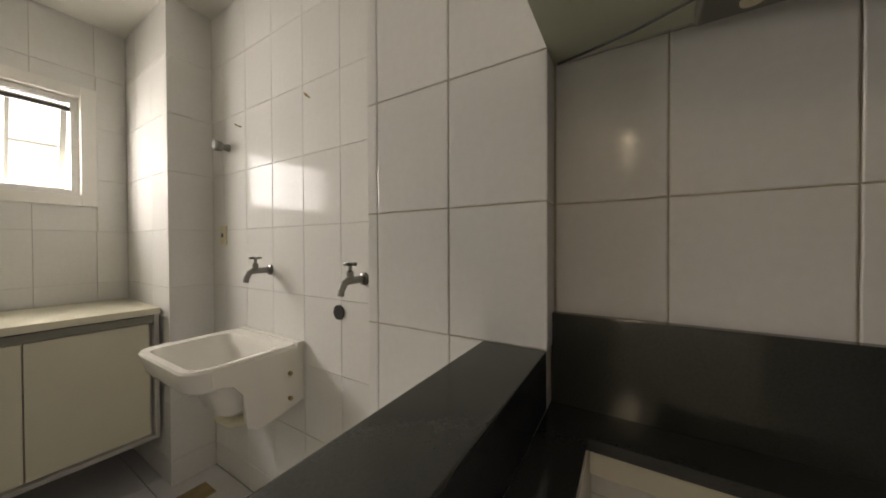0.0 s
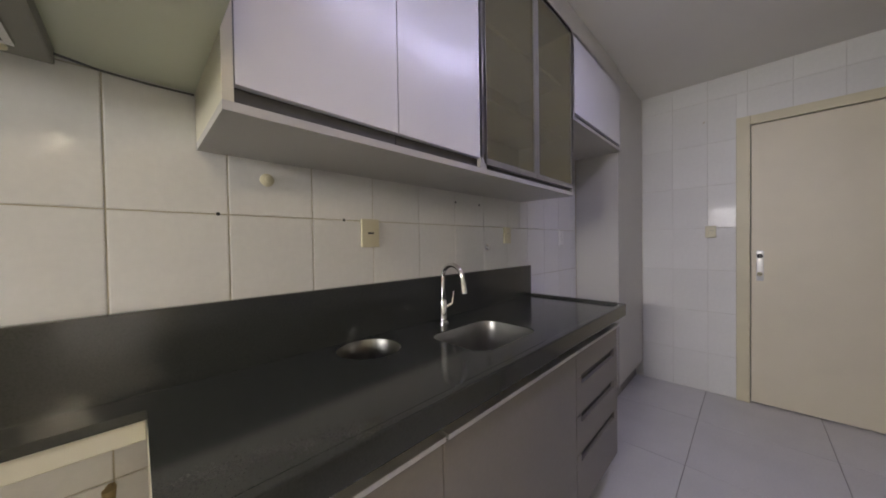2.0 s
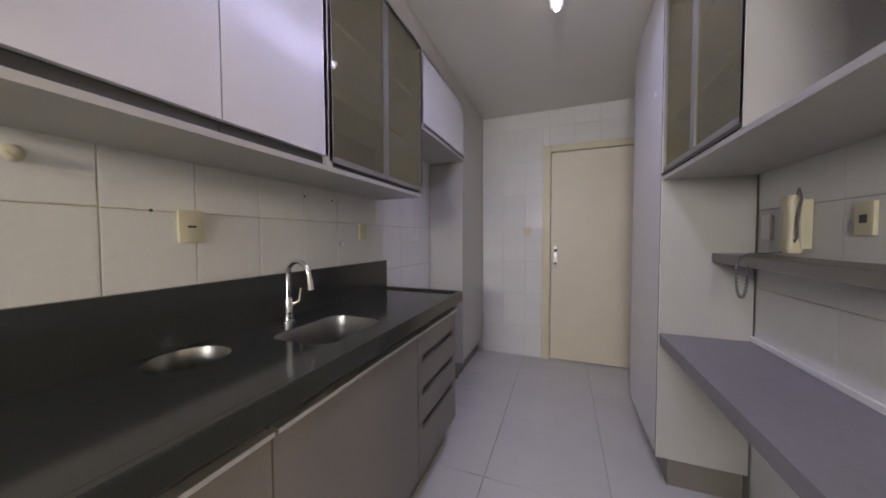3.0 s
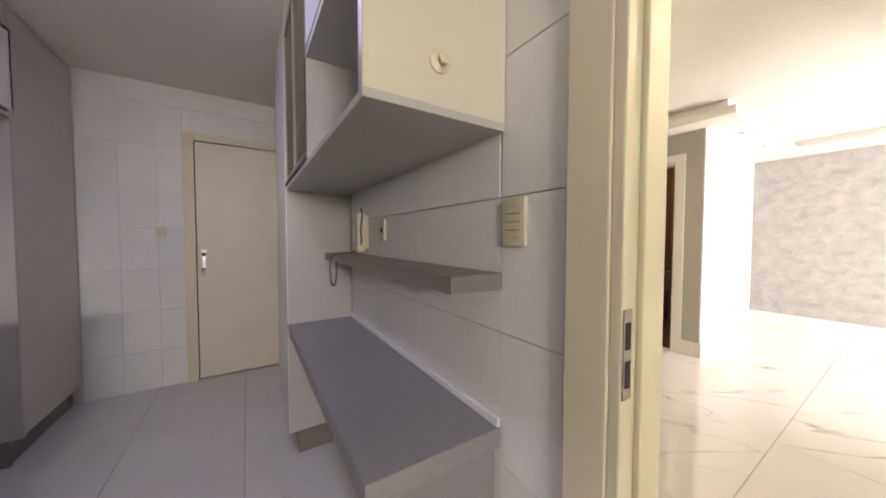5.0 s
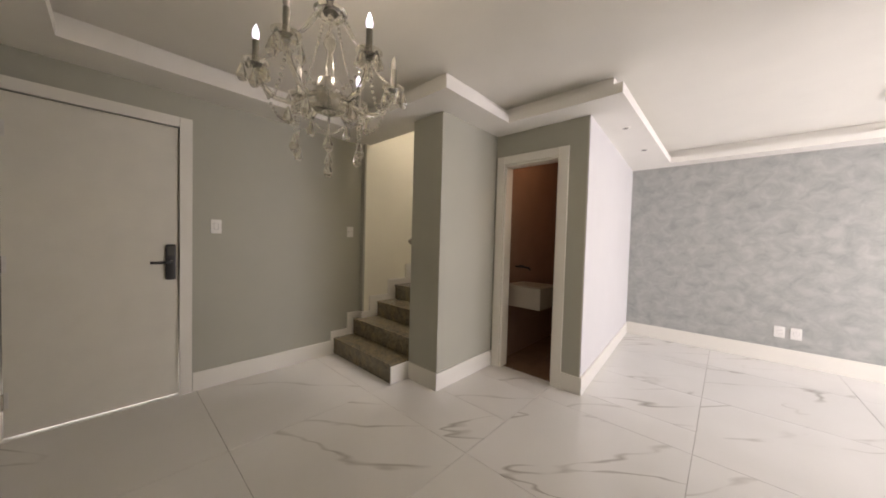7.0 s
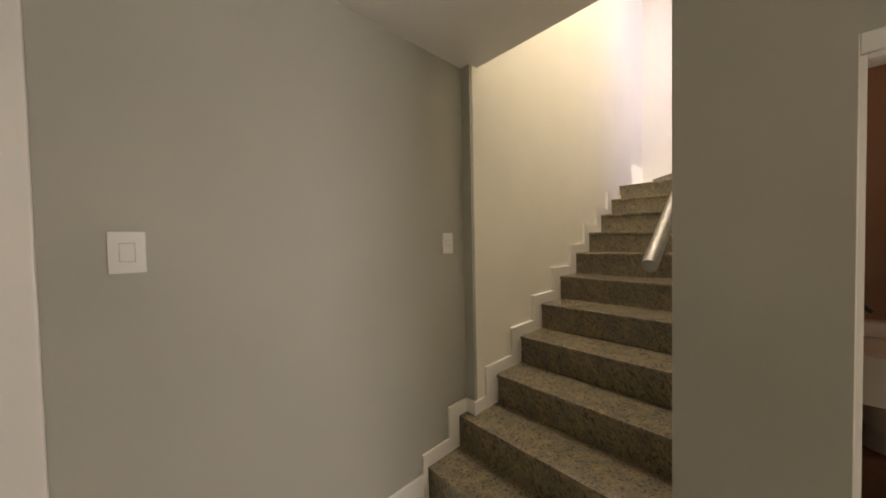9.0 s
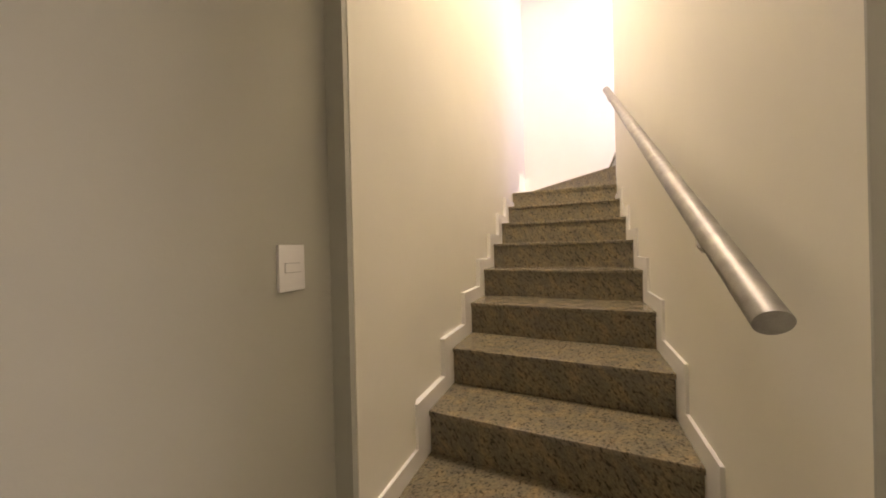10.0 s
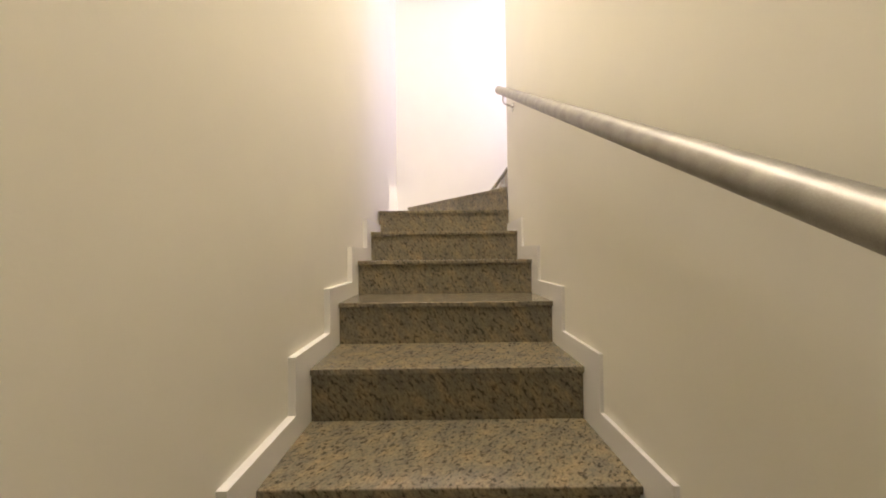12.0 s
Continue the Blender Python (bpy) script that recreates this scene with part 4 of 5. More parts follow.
def wall_unit(label, y0, y1, z0, fronts, x_front=UX, shelves=(), z_top=UT, group="wall cabinets over the worktop"):
    """An open box with a back; fronts: (y0, y1, z0, z1, kind)."""
    first = CREAM_BOARD if 0.9 < y0 < 1.0 else SHADED_BOARD
    u = thing("wall_cabinet", (0.0, (y0 + y1) / 2, z0), label, "cabinet", group)
    t = 0.018
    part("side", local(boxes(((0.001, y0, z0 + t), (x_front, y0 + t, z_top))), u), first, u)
    part("side", local(boxes(((0.001, y1 - t, z0 + t), (x_front, y1, z_top))), u), SHADED_BOARD, u)
    part("bottom", local(boxes(((0.001, y0, z0), (x_front, y1, z0 + t)), bevel=0.001), u), PALE_GREEN if x_front > 0.4 else SHADED_BOARD, u)
    part("top", local(boxes(((0.001, y0 + t, z_top - t), (x_front, y1 - t, z_top))), u), SHADED_BOARD, u)
    part("back", local(boxes(((0.001, y0 + t, z0 + t), (0.007, y1 - t, z_top - t))), u), SHADED_BOARD, u)
    for z in shelves:
        part("shelf", local(boxes(((0.008, y0 + t, z), (x_front - 0.05, y1 - t, z + t))), u), SHADED_BOARD, u)
    for a, b, c, d, kind in fronts:
        if kind == "glass":
            door = part("glass_door", local(boxes(((x_front - 0.018, a, c), (x_front, a + 0.018, d)), ((x_front - 0.018, b - 0.018, c), (x_front, b, d)), ((x_front - 0.018, a + 0.018, c), (x_front, b - 0.018, c + 0.022)), ((x_front - 0.018, a + 0.018, d - 0.018), (x_front, b - 0.018, d))), u), PEWTER, u, "smoked glass door in a metal frame")
            part("pane", local(boxes(((x_front - 0.009, a + 0.016, c + 0.02), (x_front - 0.005, b - 0.016, d - 0.016))), u), SMOKED, door)
        else:
            door = part("door", local(boxes(((x_front - 0.018, a, c), (x_front, b, d)), bevel=0.001), u), GLOSS_WHITE, u, "glossy white door")
        part("handle", local(boxes(((x_front - 0.028, a, c - 0.028), (x_front - 0.014, b, c - 0.001))), u), DARK_GAP, door, "dark recessed profile")
    return u


Z1 = 1.447
wall_unit("glossy white wall cabinet with two doors over the worktop", 0.925, 1.665, Z1, [(0.945, 1.303, Z1 + 0.05, UT - 0.002, "door"), (1.306, 1.663, Z1 + 0.05, UT - 0.002, "door")])
wall_unit("wall cabinet with two smoked glass doors and shelves", 1.665, 2.432, Z1, [(1.668, 2.044, Z1 + 0.035, UT - 0.002, "glass"), (2.047, 2.43, Z1 + 0.035, UT - 0.002, "glass")], shelves=(1.75, 2.02))
wall_unit("white wall cabinet over the empty fridge niche", 2.432, 3.262, 1.845, [(2.436, 3.26, 1.885, UT - 0.002, "door")])
wall_unit("pale wall cabinet above the extractor hood", 0.137, 0.925, 1.585, [(0.14, 0.53, 1.62, UT - 0.002, "door"), (0.533, 0.92, 1.62, UT - 0.002, "door")], 0.50)
solid("filler_panel", boxes(((0.001, 0.137, UT + 0.001), (0.30, 3.262, KC - 0.001))), LARDER_BOARD, "filler panel between wall cabinets and ceiling", "panel")

hood = thing("extractor_hood", (0.22, 0.535, 1.56), "grey slim extractor hood with a greasy filter", "hood")
HY0, HY1 = 0.36, 0.715
part("body", local(boxes(((0.045, HY0, 1.552), (0.50, HY1, 1.584)), bevel=0.004), hood), HOOD_STEEL, hood)
filt = part("filter", local(boxes(((0.12, HY0 + 0.045, 1.546), (0.44, HY1 - 0.045, 1.5515))), hood), HOOD_MESH, hood, "greasy mesh filter")
part("filter_frame", local(boxes(((0.108, HY0 + 0.034, 1.543), (0.119, HY1 - 0.034, 1.5515)), ((0.441, HY0 + 0.034, 1.543), (0.452, HY1 - 0.034, 1.5515)), ((0.119, HY0 + 0.034, 1.543), (0.441, HY0 + 0.044, 1.5515)), ((0.119, HY1 - 0.044, 1.543), (0.441, HY1 - 0.034, 1.5515))), hood), STEEL, filt)
part("filter_latch", local(boxes(((0.17, HY1 - 0.10, 1.540), (0.235, HY1 - 0.06, 1.5455)), bevel=0.002), hood), HOOD_STEEL, filt, "grey filter latch")
part("latch_slot", local(boxes(((0.185, HY1 - 0.088, 1.5385), (0.21, HY1 - 0.07, 1.5402))), hood), DARK_GAP, filt)
for y in (HY0 + 0.06, HY1 - 0.06):
    part("lamp_lens", local(lathe([(0.014, 0), (0.014, -0.004), (0.008, -0.006)], 14, (0.078, y, 1.552)), hood), OLD_PLASTIC, hood, smooth=True)

cable = thing("hood_cable", (0.02, 0.53, 1.575), "thin dark cable along the tiles under the hood cabinet", "cable")
part("run", local(tube([(0.004, 0.146, 1.581), (0.02, 0.2, 1.578), (0.05, 0.28, 1.574), (0.09, 0.36, 1.571)], 0.0025, 6), cable), GREY_CORD, cable, smooth=True)
part("run", local(tube([(0.06, 0.715, 1.568), (0.04, 0.77, 1.567), (0.02, 0.84, 1.572), (0.004, 0.922, 1.58)], 0.0025, 6), cable), GREY_CORD, cable, smooth=True)

# tall units
panel = thing("fridge_side_panel", (0.15, 3.275, 0.14), "tall white panel closing the fridge niche", "panel")
part("board", local(boxes(((0.001, 3.262, 0.14), (0.30, 3.284, KC - 0.002)), bevel=0.001), panel), SHADED_BOARD, panel)
part("foot", local(boxes(((0.03, 3.264, 0.0), (0.25, 3.282, 0.14))), panel), TAUPE_BOARD, panel)
larder = thing("larder_unit", (0.15, 3.65, 0.0), "tall taupe larder cabinet beside the kitchen door wall", "cabinet")
part("carcass", local(boxes(((0.001, 3.286, 0.14), (0.272, 3.985, KC - 0.002))), larder), SHADED_BOARD, larder)
part("door", local(boxes(((0.274, 3.288, 0.145), (0.292, 3.985, KC - 0.01)), bevel=0.001), larder), LARDER_BOARD, larder)
part("plinth", local(boxes(((0.03, 3.286, 0.0), (0.24, 3.985, 0.139))), larder), TAUPE_BOARD, larder)

RXF = 1.518
pantry = thing("pantry_unit", (1.7, 2.87, 0.0), "tall white pantry cabinet at the end of the desk", "cabinet")
part("side", local(boxes(((RXF, 2.54, 0.14), (KR - 0.002, 2.558, KC - 0.002)), bevel=0.001), pantry), SHADED_BOARD, pantry)
part("carcass", local(boxes(((RXF + 0.02, 2.559, 0.14), (KR - 0.002, 3.18, KC - 0.002))), pantry), SHADED_BOARD, pantry)
part("door", local(boxes(((RXF, 2.561, 0.145), (RXF + 0.018, 3.18, KC - 0.01)), bevel=0.001), pantry), GLOSS_WHITE, pantry)
part("edge_gap", local(boxes(((RXF - 0.002, 2.5575, 0.145), (RXF + 0.016, 2.5605, KC - 0.01))), pantry), DARK_GAP, pantry)
part("edge_profile", local(boxes(((RXF - 0.0025, 2.5395, 0.14), (RXF + 0.0005, 2.548, KC - 0.002))), pantry), ALUMINIUM, pantry, "aluminium edge strip")
part("plinth", local(boxes(((RXF + 0.05, 2.56, 0.0), (KR - 0.01, 3.17, 0.139))), pantry), TAUPE_BOARD, pantry)

rw_unit = thing("wall_cabinet", (KR, 1.9, 1.48), "wall cabinet with an open compartment and smoked glass doors", "cabinet")
t = 0.018
RZ = 1.482
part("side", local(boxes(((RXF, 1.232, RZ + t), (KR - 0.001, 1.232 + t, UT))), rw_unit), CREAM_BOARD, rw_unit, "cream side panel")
part("front_edge", local(boxes(((RXF - 0.002, 1.231, RZ), (RXF - 0.0005, 1.252, UT))), rw_unit), SHADED_BOARD, rw_unit)
part("divider", local(boxes(((RXF, 1.85, RZ + t), (KR - 0.001, 1.85 + t, UT))), rw_unit), SHADED_BOARD, rw_unit)
part("bottom", local(boxes(((RXF, 1.232, RZ), (KR - 0.001, 2.538, RZ + t)), bevel=0.001), rw_unit), SHADED_BOARD, rw_unit)
part("top", local(boxes(((RXF, 1.25, UT - t), (KR - 0.001, 2.538, UT))), rw_unit), SHADED_BOARD, rw_unit)
part("back", local(boxes(((KR - 0.007, 1.25, RZ + t), (KR - 0.001, 2.538, UT - t))), rw_unit), SHADED_BOARD, rw_unit)
part("shelf", local(boxes(((RXF, 1.25, 1.85), (KR - 0.008, 1.85, 1.85 + t))), rw_unit), SHADED_BOARD, rw_unit)
part("flap_door", local(boxes(((RXF, 1.253, 1.885), (RXF + 0.018, 1.848, UT - 0.02)), bevel=0.001), rw_unit), GLOSS_WHITE, rw_unit, "glossy white flap door")
part("flap_profile", local(boxes(((RXF + 0.0, 1.253, 1.868), (RXF + 0.02, 1.848, 1.885))), rw_unit), DARK_GAP, rw_unit)
for z in (1.76, 2.03):
    part("shelf", local(boxes(((RXF + 0.05, 1.868, z), (KR - 0.008, 2.538, z + t))), rw_unit), SHADED_BOARD, rw_unit)
for a, b in ((1.853, 2.193), (2.196, 2.537)):
    c, d = RZ + 0.034, UT - 0.002
    x0 = RXF
    door = part("glass_door", local(boxes(((x0, a, c), (x0 + t, a + t, d)), ((x0, b - t, c), (x0 + t, b, d)), ((x0, a + t, c), (x0 + t, b - t, c + 0.022)), ((x0, a + t, d - t), (x0 + t, b - t, d))), rw_unit), PEWTER, rw_unit, "smoked glass door in a metal frame")
    part("pane", local(boxes(((x0 + 0.005, a + 0.016, c + 0.02), (x0 + 0.009, b - 0.016, d - 0.016))), rw_unit), SMOKED, door)
    part("handle", local(boxes(((x0 - 0.004, a, c - 0.014), (x0 + 0.012, b, c - 0.001))), rw_unit), DARK_GAP, door)
solid("filler_panel", boxes(((RXF + 0.004, 1.24, UT + 0.001), (KR - 0.001, 2.538, KC - 0.001))), LARDER_BOARD, "filler panel over the desk cabinet", "panel")

shelf = solid("wall_shelf", boxes(((1.712, 1.234, 1.1), (KR - 0.001, 2.538, 1.14)), bevel=0.002), TAUPE_BOARD, "narrow grey wall shelf over the desk", "shelf")
desk = thing("wall_desk", (1.7, 1.9, 0.7), "grey laminate wall desk fixed between pantry and door", "desk")
part("top", local(boxes(((RXF, 1.238, 0.7), (KR - 0.001, 2.538, 0.752)), bevel=0.002), desk), LILAC_BOARD, desk)
part("end_panel", local(boxes(((1.60, 1.262, 0.0), (KR - 0.002, 1.284, 0.7)), bevel=0.001), desk), LILAC_BOARD, desk, "taupe end panel")
# pale bar in place of the band of tube light above the desk
solid("lit_wall_strip", boxes(((KR - 0.012, 1.238, 0.753), (KR - 0.001, 2.538, 0.775)), bevel=0.002), PLASTIC, "white strip standing in for tube light on the wall behind the desk", "strip")


def wall_plate(label, cat, m, w, h, keys, mat, keymat, name="switch_plate", horizontal=True):
    p = thing(name, (0, 0, 0), label, cat)
    bm = boxes(((-w / 2, -0.009, -h / 2), (w / 2, 0.002, h / 2)), bevel=0.003)
    part("plate", bm, mat, p, smooth=True)
    for kx, kz, kw, kh in keys:
        part("key_gap", boxes(((kx - kw / 2 - 0.0006, -0.0096, kz - kh / 2 - 0.0008), (kx + kw / 2 + 0.0006, -0.0085, kz + kh / 2 + 0.0008))), DARK_GAP, p)
        part("key", boxes(((kx - kw / 2, -0.0112, kz - kh / 2), (kx + kw / 2, -0.0085, kz + kh / 2)), bevel=0.0015), keymat, p)
    p.matrix_world = m
    return p


def facing(x, y, z, deg):
    return pose(x, y, z, 0, 0, deg)


wall_plate("yellowed four-key switch plate on the tiles", "switch", facing(KR, 1.195, 1.263, -90), 0.072, 0.112, [(0, 0.0285, 0.042, 0.0172), (0, 0.0095, 0.042, 0.0172), (0, -0.0095, 0.042, 0.0172), (0, -0.0285, 0.042, 0.0172)], OLD_PLASTIC, OLD_PLASTIC)
wall_plate("yellowed socket plate on the tiles by the intercom", "socket", facing(KR, 2.02, 1.262, -90), 0.06, 0.095, [(0, 0.0, 0.022, 0.022)], OLD_PLASTIC, DARK_GAP, "socket_plate")
wall_plate("white blank plate beside the intercom", "plate", facing(KR, 2.46, 1.25, -90), 0.06, 0.1, [], PLASTIC, PLASTIC, "blank_plate")
wall_plate("yellowed socket plate above the worktop", "socket", facing(KW, 1.408, 1.25, 90), 0.07, 0.1, [(0, 0.0, 0.022, 0.005)], OLD_PLASTIC, DARK_GAP, "socket_plate")
wall_plate("yellowed socket plate on the tiles past the sink", "socket", facing(KW, 2.285, 1.25, 90), 0.062, 0.09, [(0, 0, 0.025, 0.02)], OLD_PLASTIC, OLD_PLASTIC, "socket_plate")
wall_plate("white socket plate in the fridge niche", "socket", facing(KW, 2.98, 1.24, 90), 0.065, 0.1, [(0, 0, 0.025, 0.025)], PLASTIC, PLASTIC, "socket_plate")
wall_plate("yellowed socket plate on the end wall", "socket", facing(0.75, KF, 1.27, 0), 0.065, 0.09, [(0, 0, 0.025, 0.02)], OLD_PLASTIC, OLD_PLASTIC, "socket_plate")


def adhesive_hook(label, m, pad, knob):
    """A round stick-on pad with a small turned knob; both are profiles of (radius, height)."""
    h = thing("wall_hook", (0, 0, 0), label, "hook")
    for nm, prof in (("pad", pad), ("knob", knob)):
        bm = lathe(prof, 20)
        bmesh.ops.rotate(bm, verts=bm.verts, cent=(0, 0, 0), matrix=Matrix.Rotation(radians(90), 3, "X"))
        part(nm, bm, OLD_PLASTIC, h, smooth=True)
    h.matrix_world = m
    return h


adhesive_hook("small round cream adhesive hook on the tiles", facing(KW, 1.08, 1.395, 90), [(0.018, -0.001), (0.018, 0.003), (0.014, 0.006), (0.006, 0.007)], [(0.006, 0.006), (0.005, 0.012), (0.009, 0.015), (0.009, 0.019), (0.004, 0.021)])
adhesive_hook("round cream adhesive hook on the cabinet side", facing(1.68, 1.232, 1.59, 0), [(0.024, -0.001), (0.024, 0.003), (0.02, 0.006), (0.01, 0.007)], [(0.008, 0.006), (0.007, 0.012), (0.011, 0.015), (0.011, 0.02), (0.006, 0.022)])

phone = thing("intercom_phone", (KR - 0.02, 2.245, 1.14), "yellowed intercom handset with a coiled grey cord", "intercom")
part("handset", loft([rounded(-0.02, 0, z, hx, hy, 0.012, 3) for z, hx, hy in ((0.015, 0.018, 0.026), (0.03, 0.024, 0.029), (0.06, 0.019, 0.024), (0.16, 0.019, 0.023), (0.19, 0.025, 0.028), (0.215, 0.018, 0.025))]), OLD_PLASTIC, phone, smooth=True)
part("cradle", boxes(((-0.012, -0.032, 0.03), (0.018, 0.05, 0.2)), bevel=0.004), OLD_PLASTIC, phone)
cord = [(-0.02, 0.01, 0.02), (-0.07, 0.01, 0.012), (-0.13, 0.0, 0.012), (-0.155, -0.005, 0.0)]
for i in range(150):
    a = i * 1.1
    f = i / 149
    s = f * 1.7 * math.pi
    cord.append((-0.155 - 0.014 * math.sin(s) + 0.0032 * math.cos(a), -0.015 * f + 0.0032 * math.sin(a), -0.075 * (1 - math.cos(s))))
part("cord", tube(cord, 0.0032, 6), GREY_CORD, phone, smooth=True)
part("loop", tube([(-0.02, -0.012, 0.2), (-0.02, -0.03, 0.235), (-0.02, -0.045, 0.2), (-0.03, -0.045, 0.12), (-0.02, -0.03, 0.07), (-0.03, -0.012, 0.03)], 0.004, 6), GREY_CORD, phone, smooth=True)

tube_lamp = thing("ceiling_tube_lamp", (1.04, 1.98, KC), "lit slim ceiling tube lamp in the kitchen", "lamp")
part("housing", boxes(((-0.035, -0.6, -0.025), (0.035, 0.6, -0.0005)), bevel=0.004), PLASTIC, tube_lamp)
part("diffuser", tube([(0, -0.585, -0.036), (0, 0.585, -0.036)], 0.015, 12), TUBE_GLOW, tube_lamp, smooth=True)


def screw_hole(x, y, z, deg, mat=RUBBER):
    bm = lathe([(0.0045, 0), (0.0045, 0.003), (0.002, 0.004)], 10)
    bmesh.ops.rotate(bm, verts=bm.verts, cent=(0, 0, 0), matrix=Matrix.Rotation(radians(90), 3, "X"))
    ob = solid("wall_plug", bm, mat, "small dark plastic wall plug set in the tiles", "wall plug")
    ob.matrix_world = pose(x, y, z, 0, 0, deg)
    return ob


for y, z in ((1.865, 1.40), (2.04, 1.40), (0.965, 1.293), (1.31, 1.293)):
    screw_hole(KW, y, z, 90)
screw_hole(0.71, KF, 2.13, 0, BRASS)
cover = thing("pipe_cap", (KW, 2.10, 1.185), "small round chrome water outlet cap on the tiles", "pipe cap")
bm = lathe([(0.018, 0), (0.018, 0.004), (0.01, 0.006), (0.01, 0.02), (0.004, 0.022)], 16)
bmesh.ops.rotate(bm, verts=bm.verts, cent=(0, 0, 0), matrix=Matrix.Rotation(radians(90), 3, "Y"))
part("cap", bm, CHROME, cover, smooth=True)

# ---------------------------------------------------------------- laundry
LW = -0.12
lcab = thing("laundry_cabinet", (0.6, -2.0, 0.24), "cream wall-hung laundry cabinet with two doors", "cabinet")
part("top", local(boxes(((0.085, -2.29, 0.868), (1.5, -1.755, 0.9)), bevel=0.003), lcab), CREAM_BOARD, lcab)
part("side", local(boxes(((0.09, -2.285, 0.24), (0.108, -1.765, 0.868))), lcab), SHADED_BOARD, lcab)
part("carcass", local(boxes(((0.108, -2.285, 0.258), (1.48, -1.80, 0.83))), lcab), SHADED_BOARD, lcab)
part("bottom", local(boxes(((0.108, -2.285, 0.24), (1.48, -1.765, 0.258))), lcab), SHADED_BOARD, lcab)
part("profile", local(boxes(((0.108, -1.80, 0.825), (1.48, -1.775, 0.862)), bevel=0.002), lcab), HOOD_STEEL, lcab, "dark metal handle profile")
for a, b in ((0.122, 0.498), (0.502, 0.9), (0.904, 1.3)):
    part("door", local(boxes(((a, -1.80, 0.265), (b, -1.78, 0.822)), bevel=0.002), lcab), CREAM_BOARD, lcab)

tank = thing("laundry_sink", (LW + 0.24, -1.12, 0.8), "white ceramic laundry sink hung on the tiles, worn at the rim", "laundry sink")
TC = (LW + 0.205, -1.125)
outerR = [rounded(TC[0] - 0.03, TC[1] + 0.03, 0.555, 0.06, 0.075, 0.05), rounded(TC[0] - 0.03, TC[1] + 0.03, 0.575, 0.08, 0.10, 0.06), rounded(TC[0] - 0.025, TC[1] + 0.025, 0.65, 0.10, 0.125, 0.06), rounded(TC[0] - 0.015, TC[1] + 0.01, 0.705, 0.135, 0.165, 0.06), rounded(TC[0], TC[1], 0.722, 0.172, 0.215, 0.07), rounded(TC[0], TC[1], 0.735, 0.18, 0.225, 0.07), rounded(TC[0], TC[1], 0.80, 0.198, 0.24, 0.07), rounded(TC[0], TC[1], 0.808, 0.194, 0.236, 0.068), rounded(TC[0] + 0.02, TC[1], 0.804, 0.148, 0.205, 0.05), rounded(TC[0] + 0.02, TC[1], 0.78, 0.138, 0.195, 0.05), rounded(TC[0] - 0.005, TC[1] + 0.01, 0.715, 0.12, 0.15, 0.05), rounded(TC[0] - 0.02, TC[1] + 0.025, 0.66, 0.08, 0.105, 0.05), rounded(TC[0] - 0.025, TC[1] + 0.025, 0.60, 0.05, 0.07, 0.04)]
part("bowl", local(loft(outerR), tank), CERAMIC, tank, smooth=True)
for y0, y1 in ((-0.905, -0.887), (-1.363, -1.345)):
    prof = [(LW + 0.002, 0.802), (LW + 0.33, 0.802), (LW + 0.33, 0.742), (LW + 0.27, 0.725), (LW + 0.235, 0.68), (LW + 0.225, 0.56), (LW + 0.19, 0.535), (LW + 0.11, 0.545), (LW + 0.002, 0.575)]
    part("side_bracket", local(prism_y(prof, y0, y1), tank), CERAMIC, tank)
part("back_rim", local(boxes(((LW + 0.001, -1.367, 0.78), (LW + 0.03, -0.883, 0.815)), bevel=0.006), tank), CERAMIC, tank)
part("trap", local(tube([(TC[0], TC[1], 0.57), (TC[0], TC[1], 0.52), (TC[0] - 0.03, TC[1] + 0.02, 0.495), (LW + 0.12, TC[1] + 0.05, 0.49), (LW + 0.0, TC[1] + 0.08, 0.515)], 0.024, 12), tank), OLD_PLASTIC, tank, smooth=True)
for z in (0.70, 0.60):
    part("bolt", local(tube([(LW + 0.065, -0.887, z), (LW + 0.065, -0.876, z)], 0.008, 10), tank), BRASS, tank, smooth=True)


def garden_tap(y, z, label):
    g = thing("laundry_tap", (LW, y, z), label, "tap")
    part("body", tube([(0.0, 0, 0), (0.03, 0, 0), (0.075, 0, 0.0), (0.092, 0, -0.008), (0.104, 0, -0.03), (0.107, 0, -0.048)], [0.012, 0.013, 0.014, 0.012, 0.011, 0.011], 12), OLD_CHROME, g, smooth=True)
    bm = lathe([(0.024, 0), (0.022, 0.008), (0.012, 0.012)], 16)
    bmesh.ops.rotate(bm, verts=bm.verts, cent=(0, 0, 0), matrix=Matrix.Rotation(radians(90), 3, "Y"))
    part("rosette", bm, OLD_CHROME, g, smooth=True)
    part("stem", lathe([(0.012, 0.008), (0.012, 0.03), (0.006, 0.034), (0.006, 0.055)], 12, (0.066, 0, 0)), OLD_CHROME, g, smooth=True)
    part("handle", boxes(((0.059, -0.026, 0.05), (0.073, 0.026, 0.062)), ((0.04, -0.007, 0.051), (0.092, 0.007, 0.061)), bevel=0.004), OLD_CHROME, g, smooth=True)
    return g


garden_tap(-1.13, 1.10, "old chrome cross-handle tap over the laundry sink")
garden_tap(-0.535, 1.09, "old chrome cross-handle tap for the washing machine")
valve = thing("shut_off_valve", (LW, -1.5, 1.715), "round chrome shut-off valve on the tiles", "valve")
part("stem", tube([(0, 0, 0), (0.035, 0, 0)], [0.02, 0.012], 14), OLD_CHROME, valve, smooth=True)
part("knob", tube([(0.03, 0, 0), (0.036, 0, 0), (0.062, 0, 0), (0.07, 0, 0)], [0.01, 0.024, 0.028, 0.02], 14), OLD_CHROME, valve, smooth=True)
